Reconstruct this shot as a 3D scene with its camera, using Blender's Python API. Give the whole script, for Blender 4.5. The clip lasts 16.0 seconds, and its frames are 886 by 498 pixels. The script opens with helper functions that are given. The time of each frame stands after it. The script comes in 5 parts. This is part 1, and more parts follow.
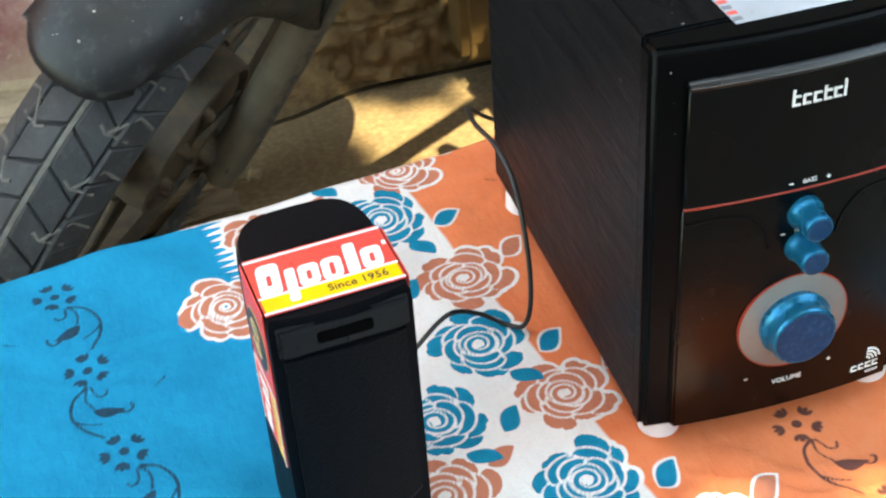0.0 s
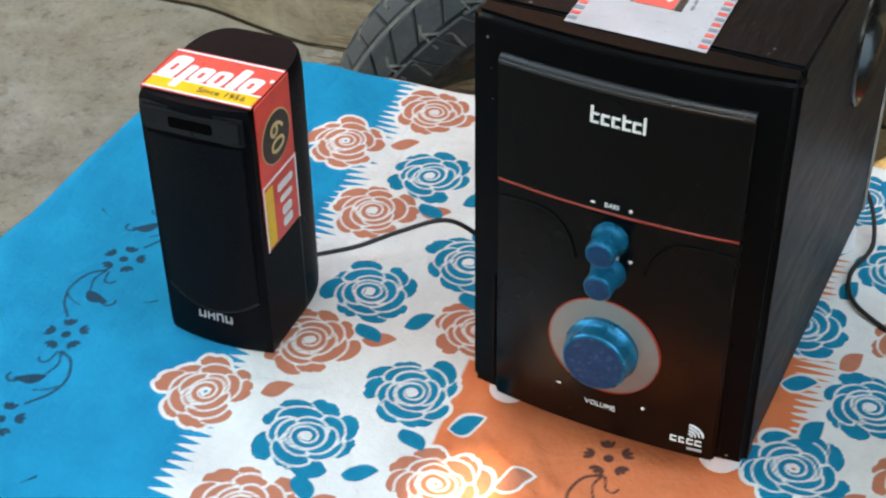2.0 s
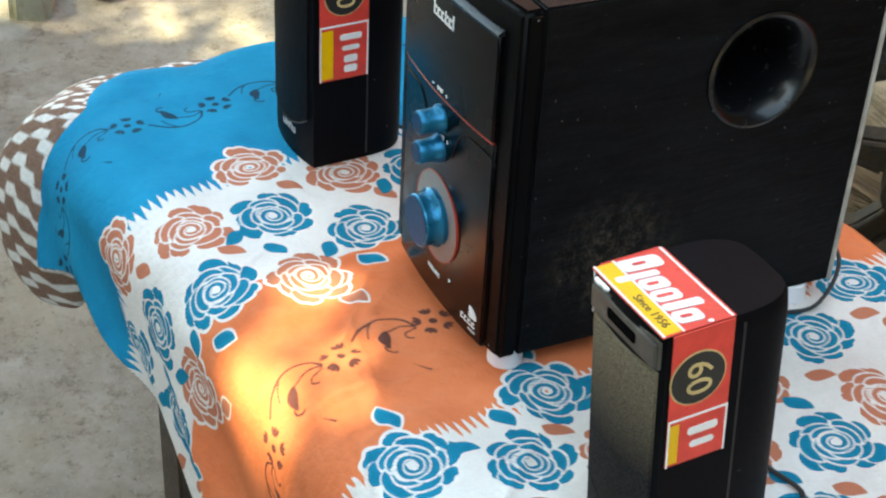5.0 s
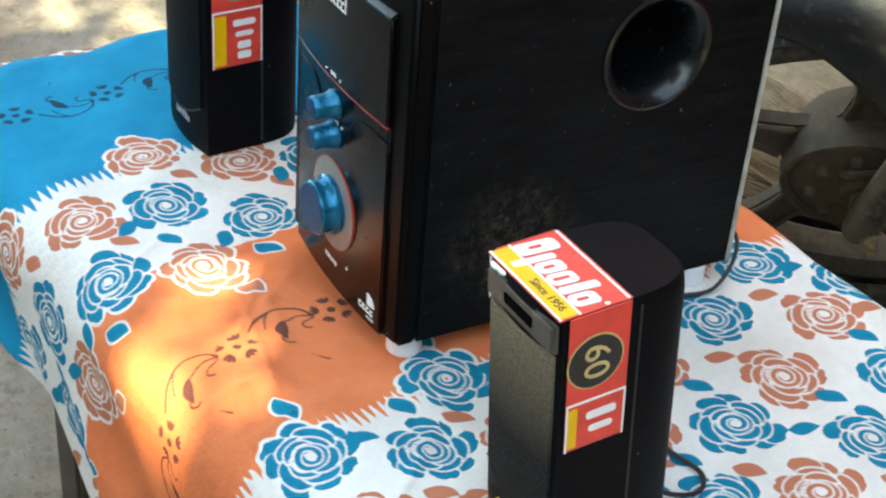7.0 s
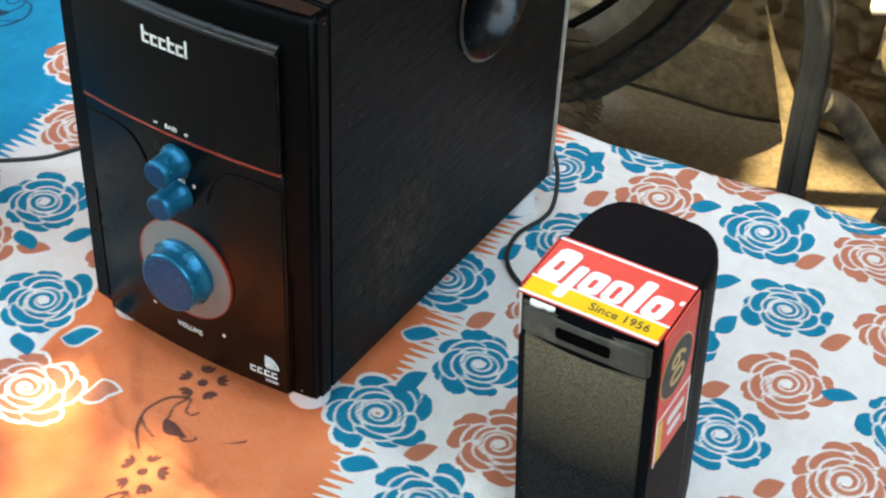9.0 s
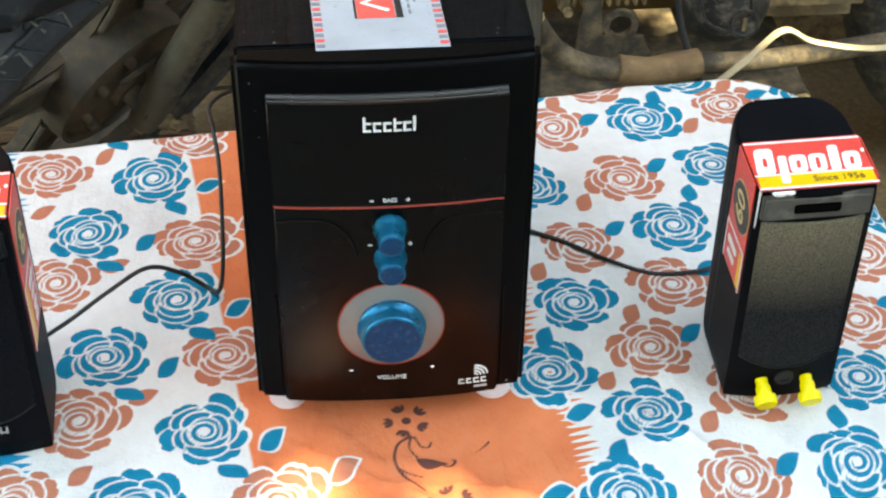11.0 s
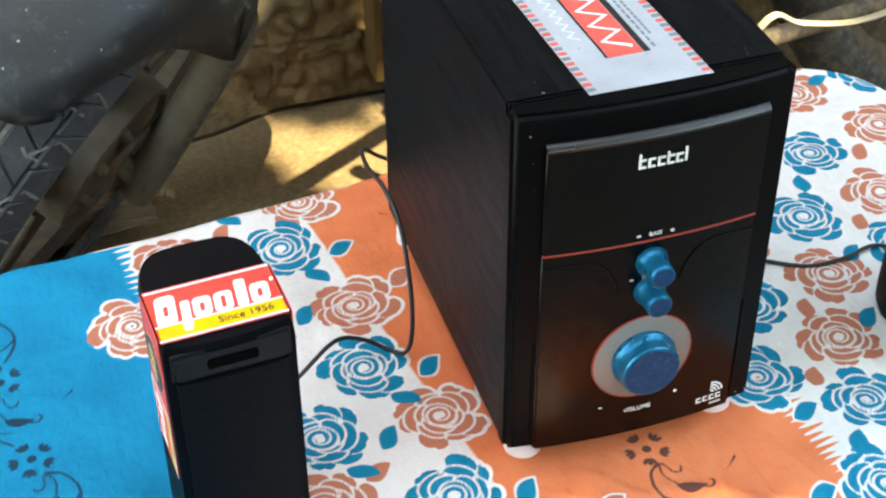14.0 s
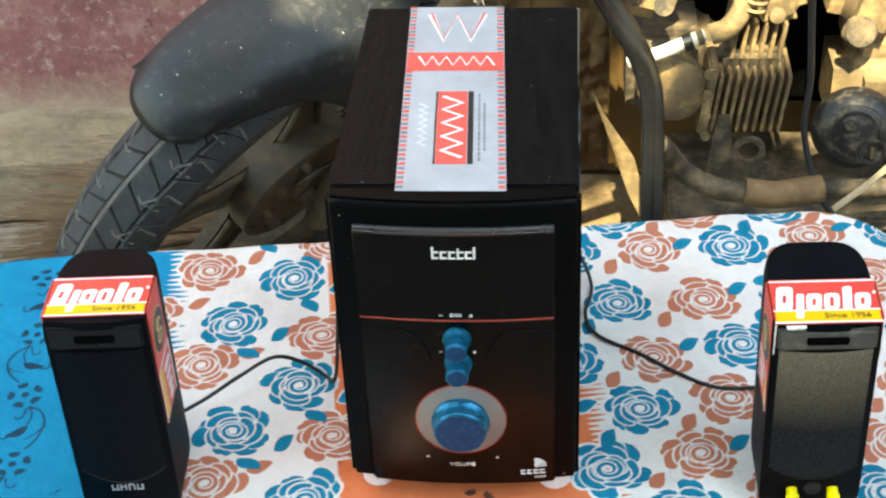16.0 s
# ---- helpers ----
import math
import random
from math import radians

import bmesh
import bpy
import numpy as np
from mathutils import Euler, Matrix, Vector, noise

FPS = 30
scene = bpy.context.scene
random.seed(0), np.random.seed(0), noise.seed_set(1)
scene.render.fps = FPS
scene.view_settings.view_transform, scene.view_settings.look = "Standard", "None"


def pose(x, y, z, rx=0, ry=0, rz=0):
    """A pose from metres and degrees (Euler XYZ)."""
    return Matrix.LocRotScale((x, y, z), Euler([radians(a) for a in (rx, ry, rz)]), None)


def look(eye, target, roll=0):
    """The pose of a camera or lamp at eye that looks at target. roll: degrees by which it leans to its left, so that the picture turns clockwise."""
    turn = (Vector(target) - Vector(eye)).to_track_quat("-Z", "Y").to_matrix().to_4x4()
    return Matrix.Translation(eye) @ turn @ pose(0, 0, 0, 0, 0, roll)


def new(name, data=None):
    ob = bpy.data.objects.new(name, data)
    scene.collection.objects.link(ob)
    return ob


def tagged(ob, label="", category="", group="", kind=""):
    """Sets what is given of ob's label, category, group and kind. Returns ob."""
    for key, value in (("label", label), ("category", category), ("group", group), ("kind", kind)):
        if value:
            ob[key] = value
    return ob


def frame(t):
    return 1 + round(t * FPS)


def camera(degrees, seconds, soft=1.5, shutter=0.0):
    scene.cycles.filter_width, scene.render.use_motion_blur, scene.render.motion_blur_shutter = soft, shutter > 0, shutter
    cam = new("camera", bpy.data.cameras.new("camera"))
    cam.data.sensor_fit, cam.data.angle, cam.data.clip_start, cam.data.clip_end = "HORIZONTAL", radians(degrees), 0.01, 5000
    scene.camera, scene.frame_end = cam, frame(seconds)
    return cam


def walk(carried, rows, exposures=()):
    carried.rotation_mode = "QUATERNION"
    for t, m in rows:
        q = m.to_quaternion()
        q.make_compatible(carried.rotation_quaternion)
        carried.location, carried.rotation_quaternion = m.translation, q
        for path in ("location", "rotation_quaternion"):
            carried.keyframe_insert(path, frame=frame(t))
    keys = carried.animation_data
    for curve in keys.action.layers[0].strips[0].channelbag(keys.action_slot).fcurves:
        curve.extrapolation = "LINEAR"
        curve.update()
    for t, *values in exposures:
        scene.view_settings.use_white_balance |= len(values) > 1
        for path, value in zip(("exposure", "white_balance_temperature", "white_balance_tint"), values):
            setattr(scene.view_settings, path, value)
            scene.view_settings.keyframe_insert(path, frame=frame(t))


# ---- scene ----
cam = camera(31.9, 16.0, soft=2.2, shutter=0.2)
PATH = [
    (0, (-0.3580, -0.6117, 0.6967), (0.0186, 0.8866, -0.5417), -4.27),
    (0.5, (-0.2331, -0.6811, 0.7101), (-0.1492, 0.8588, -0.5318), -3.04),
    (1, (-0.0702, -0.7470, 0.7601), (-0.2495, 0.7925, -0.4721), -1.08),
    (1.5, (0.0807, -0.6772, 0.7153), (-0.3836, 0.8002, -0.5184), -0.70),
    (2, (0.2243, -0.6578, 0.6904), (-0.4821, 0.7347, -0.5272), -0.92),
    (2.5, (0.3387, -0.6812, 0.6993), (-0.5406, 0.6334, -0.4919), 0.59),
    (3, (0.4519, -0.6267, 0.7071), (-0.6579, 0.5327, -0.4524), 0.75),
    (3.5, (0.5422, -0.5194, 0.7021), (-0.7327, 0.4550, -0.4579), 0.89),
    (4, (0.6623, -0.4650, 0.6911), (-0.6828, 0.4144, -0.4656), 2.69),
    (4.2, (0.7217, -0.4543, 0.6880), (-0.6602, 0.3904, -0.4510), 2.99),
    (6.3, (0.8857, -0.3919, 0.6832), (-0.6307, 0.2768, -0.4002), 2.81),
    (6.5, (0.8763, -0.3980, 0.6800), (-0.6194, 0.3089, -0.4079), 3.31),
    (7, (0.8418, -0.4066, 0.6756), (-0.5802, 0.4211, -0.4259), 4.52),
    (7.5, (0.7630, -0.4291, 0.6591), (-0.5468, 0.5217, -0.4815), 4.69),
    (8, (0.6713, -0.4452, 0.6618), (-0.4968, 0.6076, -0.5413), 3.90),
    (8.2, (0.6445, -0.4615, 0.6664), (-0.4533, 0.6462, -0.5536), 3.82),
    (10.3, (0.1756, -0.6481, 0.6974), (-0.0235, 0.8684, -0.5600), 0.68),
    (10.5, (0.1299, -0.6688, 0.7027), (0.0253, 0.8504, -0.5629), 0.60),
    (11, (-0.0379, -0.7594, 0.7600), (0.1067, 0.7701, -0.4891), 0.81),
    (11.5, (-0.1531, -0.7329, 0.7543), (0.1994, 0.7705, -0.4850), -0.54),
    (12, (-0.2463, -0.6251, 0.7135), (0.2369, 0.8285, -0.5410), -3.20),
    (12.5, (-0.3167, -0.5991, 0.7126), (0.2673, 0.8179, -0.5410), -3.25),
    (13, (-0.3977, -0.5933, 0.7293), (0.2775, 0.8086, -0.4951), -1.91),
    (13.5, (-0.4067, -0.6135, 0.7477), (0.2326, 0.8101, -0.4709), -1.28),
    (14, (-0.3455, -0.6790, 0.7706), (0.1188, 0.7956, -0.4665), -0.46),
    (14.5, (-0.2716, -0.7542, 0.7922), (-0.0077, 0.7812, -0.4298), 1.04),
    (15, (-0.1869, -0.8721, 0.8460), (-0.0917, 0.7276, -0.3170), 1.50),
    (15.5, (-0.0519, -0.9284, 0.8914), (-0.1014, 0.6941, -0.2424), -0.70),
    (16, (0.0790, -0.8858, 0.8877), (-0.0773, 0.7077, -0.2770), -3.01),
]
walk(cam, [(t, look(eye, target, roll)) for t, eye, target, roll in PATH], exposures=[(t, e, 9100, -6) for t, e in ((0, 3.36), (1, 3.24), (2.5, 2.98), (3.5, 2.94), (6.4, 3.12), (8, 3.06), (10.5, 3.20), (12.5, 3.30), (14.5, 3.34), (16, 3.22))])

# ---- world, sun and exposure ----
world = bpy.data.worlds.new("sky")
scene.world = world
world.use_nodes = True
wn = world.node_tree
sky = wn.nodes.new("ShaderNodeTexSky")
sky.sky_type = "NISHITA"
sky.sun_disc = False
sky.sun_elevation = radians(58)
sky.sun_rotation = radians(182)
wn.nodes["Background"].inputs[1].default_value = 0.15
wn.links.new(sky.outputs[0], wn.nodes["Background"].inputs[0])

SUN_WAY = Vector((-0.02, -0.50, 0.84)).normalized()   # towards the sun
sun = new("sun", bpy.data.lights.new("sun", "SUN"))
sun.data.energy, sun.data.angle, sun.data.color = 2.9, radians(0.5), (1.0, 0.92, 0.79)
sun.matrix_world = look(SUN_WAY * 8, (0, 0, 0))

GROUND = -0.525


# ---- materials ----
def nodes_of(name):
    m = bpy.data.materials.new(name)
    m.use_nodes = True
    nt = m.node_tree
    return m, nt, nt.nodes["Principled BSDF"]


def ramp(nt, fac, stops):
    r = nt.nodes.new("ShaderNodeValToRGB")
    while len(r.color_ramp.elements) < len(stops):
        r.color_ramp.elements.new(0.5)
    for e, (p, c) in zip(r.color_ramp.elements, stops):
        e.position, e.color = p, (*c, 1)
    nt.links.new(fac, r.inputs[0])
    return r.outputs[0]


def noise_tex(nt, scale, detail=4, rough=0.6, stretch=None):
    co = nt.nodes.new("ShaderNodeTexCoord").outputs["Object"]
    if stretch:
        mp = nt.nodes.new("ShaderNodeMapping")
        mp.inputs["Scale"].default_value = stretch
        nt.links.new(co, mp.inputs[0])
        co = mp.outputs[0]
    n = nt.nodes.new("ShaderNodeTexNoise")
    n.inputs["Scale"].default_value = scale
    n.inputs["Detail"].default_value = detail
    n.inputs["Roughness"].default_value = rough
    nt.links.new(co, n.inputs["Vector"])
    return n.outputs[0]


def mixc(nt, fac, a, b):
    m = nt.nodes.new("ShaderNodeMix")
    m.data_type = "RGBA"
    for key, v in ((0, fac), (6, a), (7, b)):
        if isinstance(v, (int, float)):
            m.inputs[key].default_value = v
        elif isinstance(v, tuple):
            m.inputs[key].default_value = (*v, 1)
        else:
            nt.links.new(v, m.inputs[key])
    return m.outputs[2]


def mapr(nt, val, a, b, c=0.0, d=1.0):
    m = nt.nodes.new("ShaderNodeMapRange")
    nt.links.new(val, m.inputs[0])
    for k, v in zip((1, 2, 3, 4), (a, b, c, d)):
        m.inputs[k].default_value = v
    return m.outputs[0]


def bump(nt, p, height, strength=0.3, dist=0.002):
    b = nt.nodes.new("ShaderNodeBump")
    b.inputs["Strength"].default_value = strength
    b.inputs["Distance"].default_value = dist
    nt.links.new(height, b.inputs["Height"])
    nt.links.new(b.outputs[0], p.inputs["Normal"])


def worn(name, base, rough=0.5, metal=0.0, dust=None, dust_amt=0.5, scale=20.0, grain=300.0, bump_s=0.15, var=0.25, spec=0.5, sheen=0.0, specks=0.0):
    """Paint, plastic, rubber or metal with two scales of variation and a dust layer in patches."""
    m, nt, p = nodes_of(name)
    n1, n2 = noise_tex(nt, scale), noise_tex(nt, grain, 3)
    lo, hi = tuple(c * (1 - var) for c in base), tuple(min(1, c * (1 + var)) for c in base)
    col = ramp(nt, n1, [(0.3, lo), (0.7, hi)])
    if dust:
        d = mapr(nt, noise_tex(nt, scale * 1.7, 8, 0.7), 0.66 - 0.3 * dust_amt, 0.86 - 0.3 * dust_amt, 0, 1)
        col = mixc(nt, d, col, dust)
        nt.links.new(mapr(nt, d, 0, 1, rough, 0.95), p.inputs["Roughness"])
    else:
        nt.links.new(mapr(nt, n2, 0.3, 0.7, max(0, rough - 0.08), min(1, rough + 0.1)), p.inputs["Roughness"])
    if specks:                                                 # stray grains of pale dust
        col = mixc(nt, mapr(nt, noise_tex(nt, 150, 2, 0.5), specks, specks + 0.03), col, (0.30, 0.28, 0.25))
    nt.links.new(col, p.inputs["Base Color"])
    p.inputs["Metallic"].default_value = metal
    p.inputs["Specular IOR Level"].default_value = spec
    p.inputs["Sheen Weight"].default_value = sheen             # fine dust, seen at a slant
    p.inputs["Sheen Roughness"].default_value = 0.4
    p.inputs["Sheen Tint"].default_value = (0.62, 0.82, 1.0, 1)
    bump(nt, p, n2, bump_s, 0.001)
    return m


black_gloss = worn("black_gloss_panel", (0.0010, 0.0010, 0.0012), 0.22, var=0.3, bump_s=0.0, scale=12, grain=14, spec=0.22, specks=0.765)
lip_gloss = worn("lip_gloss", (0.003, 0.003, 0.0035), 0.28, var=0.2, bump_s=0.0, grain=14, spec=0.55)
black_satin = worn("black_satin_frame", (0.0013, 0.0015, 0.0018), 0.40, var=0.3, bump_s=0.08, spec=0.08, sheen=0.006, specks=0.76)
speaker_black = worn("black_speaker_plastic", (0.0022, 0.0026, 0.0038), 0.5, var=0.3, bump_s=0.15, grain=900, spec=0.07, sheen=0.006, specks=0.77)
port_black = worn("black_port_gloss", (0.003, 0.0032, 0.004), 0.26, dust=(0.03, 0.03, 0.033), dust_amt=0.16, scale=60, spec=0.5, bump_s=0.5, grain=90)
feet_white = worn("white_rubber", (0.75, 0.74, 0.76), 0.5, var=0.05)
brow_black = worn("black_brow_plastic", (0.006, 0.007, 0.009), 0.34, var=0.2, bump_s=0.05, spec=0.35)
brow_grey = worn("dusty_grey_plastic", (0.075, 0.068, 0.058), 0.5, dust=(0.2, 0.18, 0.15), dust_amt=0.4, scale=40)
knob_blue = worn("blue_anodised", (0.0, 0.145, 0.275), 0.27, 0.55, var=0.05, bump_s=0.0, scale=20, grain=25)
silver = worn("silver_ring", (0.235, 0.22, 0.212), 0.45, 0.15, var=0.15)
red_line = worn("red_trim", (0.36, 0.035, 0.02), 0.35, var=0.1)
print_white = worn("white_print", (0.8, 0.8, 0.78), 0.6, var=0.08)
dash_grey = worn("grey_dash_print", (0.20, 0.205, 0.225), 0.5, var=0.15, scale=80)
print_grey = worn("grey_print", (0.45, 0.45, 0.46), 0.6, var=0.1)
sticker_red = worn("red_sticker", (0.72, 0.06, 0.045), 0.35, var=0.12, scale=60)
sticker_yellow = worn("yellow_sticker", (0.85, 0.48, 0.01), 0.35, var=0.08, scale=60)
sticker_black = worn("black_sticker", (0.02, 0.02, 0.02), 0.4)
sticker_gold = worn("gold_print", (0.60, 0.44, 0.20), 0.45)
tape_silver = worn("silver_tape", (0.46, 0.475, 0.51), 0.35, 0.2, var=0.1, scale=30)
tape_red = worn("red_tape_print", (0.75, 0.1, 0.08), 0.4, var=0.12, scale=60)
plug_yellow = worn("yellow_plug", (0.85, 0.68, 0.0), 0.4, var=0.05)
cable_black = worn("black_cable", (0.012, 0.012, 0.013), 0.5)
edge_lit_pale = worn("lit_edge_pale", (0.36, 0.33, 0.29), 0.85, scale=60)
joint_dark = worn("dark_joint_earth", (0.03, 0.022, 0.014), 0.95, spec=0.05)
# shade of hollows put into a colour: brow slots, gaps behind the engine
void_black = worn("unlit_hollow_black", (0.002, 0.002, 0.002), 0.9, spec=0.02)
knob_face = worn("scuffed_blue_face", (0.0, 0.040, 0.115), 0.45, 0.0, dust=(0.075, 0.115, 0.20), dust_amt=0.40, scale=150, bump_s=0.3, spec=0.2)
dust_col = (0.30, 0.22, 0.13)
groove_dust = worn("tread_groove_dust", (0.030, 0.032, 0.036), 0.9, dust=(0.085, 0.080, 0.07), dust_amt=0.5, scale=40, bump_s=0.4)
rib_dust = worn("pale_worn_tread_rib", (0.11, 0.107, 0.10), 0.9, dust=(0.17, 0.155, 0.13), dust_amt=0.5, scale=60, bump_s=0.4)
tread_rubber = worn("tread_rubber", (0.023, 0.026, 0.031), 0.7, dust=(0.062, 0.063, 0.063), dust_amt=0.5, scale=45, bump_s=0.5)
tyre_rubber = worn("tyre_rubber", (0.020, 0.020, 0.021), 0.8, dust=(0.095, 0.078, 0.056), dust_amt=0.72, scale=38, bump_s=0.6)
plate_rust = worn("brown_brake_plate", (0.052, 0.032, 0.016), 0.8, dust=(0.105, 0.068, 0.036), dust_amt=0.6, scale=40, bump_s=0.5)
fender_black = worn("fender_plastic", (0.006, 0.0073, 0.0092), 0.44, dust=(0.058, 0.059, 0.058), dust_amt=0.40, scale=40, grain=120, bump_s=0.6, spec=0.45, specks=0.735)
dusty_alloy = worn("dusty_alloy", (0.13, 0.09, 0.048), 0.8, 0.05, dust=(0.345, 0.235, 0.108), dust_amt=0.66, scale=18, bump_s=0.4)
peg_brown = worn("brown_dusty_peg", (0.16, 0.095, 0.045), 0.8, dust=(0.24, 0.16, 0.08), dust_amt=0.5, scale=30, bump_s=0.4)
cast_dusty = worn("dusty_cast_wheel", (0.040, 0.030, 0.020), 0.75, 0.05, dust=(0.095, 0.068, 0.040), dust_amt=0.75, scale=26, bump_s=0.4)
dusty_dark = worn("dusty_dark_metal", (0.035, 0.028, 0.02), 0.7, 0.1, dust=(0.17, 0.125, 0.075), dust_amt=0.72, scale=20, bump_s=0.4)
black_metal = worn("worn_guard_tube", (0.075, 0.078, 0.082), 0.16, 0.85, dust=(0.09, 0.07, 0.05), dust_amt=0.16, scale=28)
cover_dusty = worn("dusty_black_cover", (0.014, 0.013, 0.013), 0.4, dust=(0.16, 0.13, 0.09), dust_amt=0.5, scale=45, bump_s=0.5)
red_paint = worn("red_tank_paint", (0.35, 0.02, 0.015), 0.3, dust=dust_col, dust_amt=0.3)
wood_dark = worn("dark_wood", (0.05, 0.035, 0.025), 0.6, scale=30)
hose_white = worn("white_hose", (0.62, 0.58, 0.5), 0.5)
straw = worn("dry_twig", (0.16, 0.10, 0.055), 0.85)
mossy = worn("mossy_stone", (0.33, 0.32, 0.25), 0.9, dust=(0.16, 0.17, 0.07), dust_amt=0.5, scale=12, bump_s=0.6)
brick_red = worn("worn_brick", (0.30, 0.13, 0.10), 0.9, scale=25, bump_s=0.5)
pedal_pale = worn("pale_metal_strip", (0.42, 0.34, 0.22), 0.6, 0.2, dust=(0.36, 0.27, 0.15), dust_amt=0.5)


def wood_vinyl():
    """Black wood-grain vinyl, scuffed to pale scratches, with fine dust specks."""
    m, nt, p = nodes_of("black_wood_vinyl")
    g = noise_tex(nt, 120, 6, 0.7, (1.0, 0.14, 1.0))
    col = ramp(nt, g, [(0.38, (0.0013, 0.0015, 0.0020)), (0.74, (0.0065, 0.0072, 0.0086))])
    specks = mapr(nt, noise_tex(nt, 230, 2, 0.5), 0.73, 0.76)
    col = mixc(nt, specks, col, (0.10, 0.10, 0.10))
    sep = nt.nodes.new("ShaderNodeSeparateXYZ")
    co = nt.nodes.new("ShaderNodeTexCoord").outputs["Object"]
    nt.links.new(co, sep.inputs[0])
    far = nt.nodes.new("ShaderNodeVectorMath")
    far.operation = "DISTANCE"
    nt.links.new(co, far.inputs[0])
    far.inputs[1].default_value = (0.09, 0.085, 0.085)
    patch = mapr(nt, far.outputs["Value"], 0.02, 0.06, 1.0, 0.0)
    scratch = mapr(nt, noise_tex(nt, 85, 12, 0.88), 0.48, 0.70, 0.0, 0.65)
    mul = nt.nodes.new("ShaderNodeMath")
    mul.operation = "MULTIPLY"
    nt.links.new(patch, mul.inputs[0])
    nt.links.new(scratch, mul.inputs[1])
    col = mixc(nt, mul.outputs[0], col, (0.17, 0.14, 0.10))
    film = mapr(nt, noise_tex(nt, 9, 8, 0.75), 0.50, 0.85, 0.0, 0.02)
    col = mixc(nt, film, col, (0.12, 0.11, 0.10))
    nt.links.new(col, p.inputs["Base Color"])
    nt.links.new(mapr(nt, g, 0.3, 0.7, 0.34, 0.50), p.inputs["Roughness"])
    p.inputs["Specular IOR Level"].default_value = 0.08
    p.inputs["Sheen Weight"].default_value = 0.02
    p.inputs["Sheen Roughness"].default_value = 0.4
    p.inputs["Sheen Tint"].default_value = (0.62, 0.82, 1.0, 1)
    wrinkle = nt.nodes.new("ShaderNodeMath")                 # the foil has puckered on the board
    wrinkle.operation = "MULTIPLY_ADD"
    nt.links.new(noise_tex(nt, 62, 5, 0.6), wrinkle.inputs[0])
    wrinkle.inputs[1].default_value = 0.6
    nt.links.new(g, wrinkle.inputs[2])
    bump(nt, p, wrinkle.outputs[0], 0.6, 0.0016)
    return m


vinyl = wood_vinyl()


def grille_mat():
    m, nt, p = nodes_of("perforated_grille")
    v = nt.nodes.new("ShaderNodeTexVoronoi")
    v.inputs["Scale"].default_value = 650
    nt.links.new(nt.nodes.new("ShaderNodeTexCoord").outputs["Object"], v.inputs["Vector"])
    col = ramp(nt, v.outputs["Distance"], [(0.25, (0.002, 0.002, 0.003)), (0.6, (0.005, 0.0055, 0.007))])
    nt.links.new(col, p.inputs["Base Color"])
    p.inputs["Roughness"].default_value = 0.55
    p.inputs["Specular IOR Level"].default_value = 0.08
    bump(nt, p, v.outputs["Distance"], 0.4, 0.0008)
    return m


def dusty_grille_mat():
    """The same grille under a film of brown dust that thins out downwards."""
    m, nt, p = nodes_of("dusty_grille")
    v = nt.nodes.new("ShaderNodeTexVoronoi")
    v.inputs["Scale"].default_value = 650
    co = nt.nodes.new("ShaderNodeTexCoord").outputs["Object"]
    nt.links.new(co, v.inputs["Vector"])
    base = ramp(nt, v.outputs["Distance"], [(0.25, (0.004, 0.004, 0.005)), (0.6, (0.02, 0.02, 0.022))])
    sep = nt.nodes.new("ShaderNodeSeparateXYZ")
    nt.links.new(co, sep.inputs[0])
    grad = mapr(nt, sep.outputs[2], 0.085, 0.160, 0.0, 0.85)
    grains = mapr(nt, noise_tex(nt, 900, 2, 0.7), 0.30, 0.62, 0.3, 1.0)
    mul = nt.nodes.new("ShaderNodeMath")
    mul.operation = "MULTIPLY"
    nt.links.new(grad, mul.inputs[0])
    nt.links.new(grains, mul.inputs[1])
    col = mixc(nt, mul.outputs[0], base, (0.24, 0.20, 0.135))
    nt.links.new(col, p.inputs["Base Color"])
    p.inputs["Roughness"].default_value = 0.8
    p.inputs["Specular IOR Level"].default_value = 0.1
    bump(nt, p, v.outputs["Distance"], 0.4, 0.0008)
    return m


grille_black, grille_dusty = grille_mat(), dusty_grille_mat()


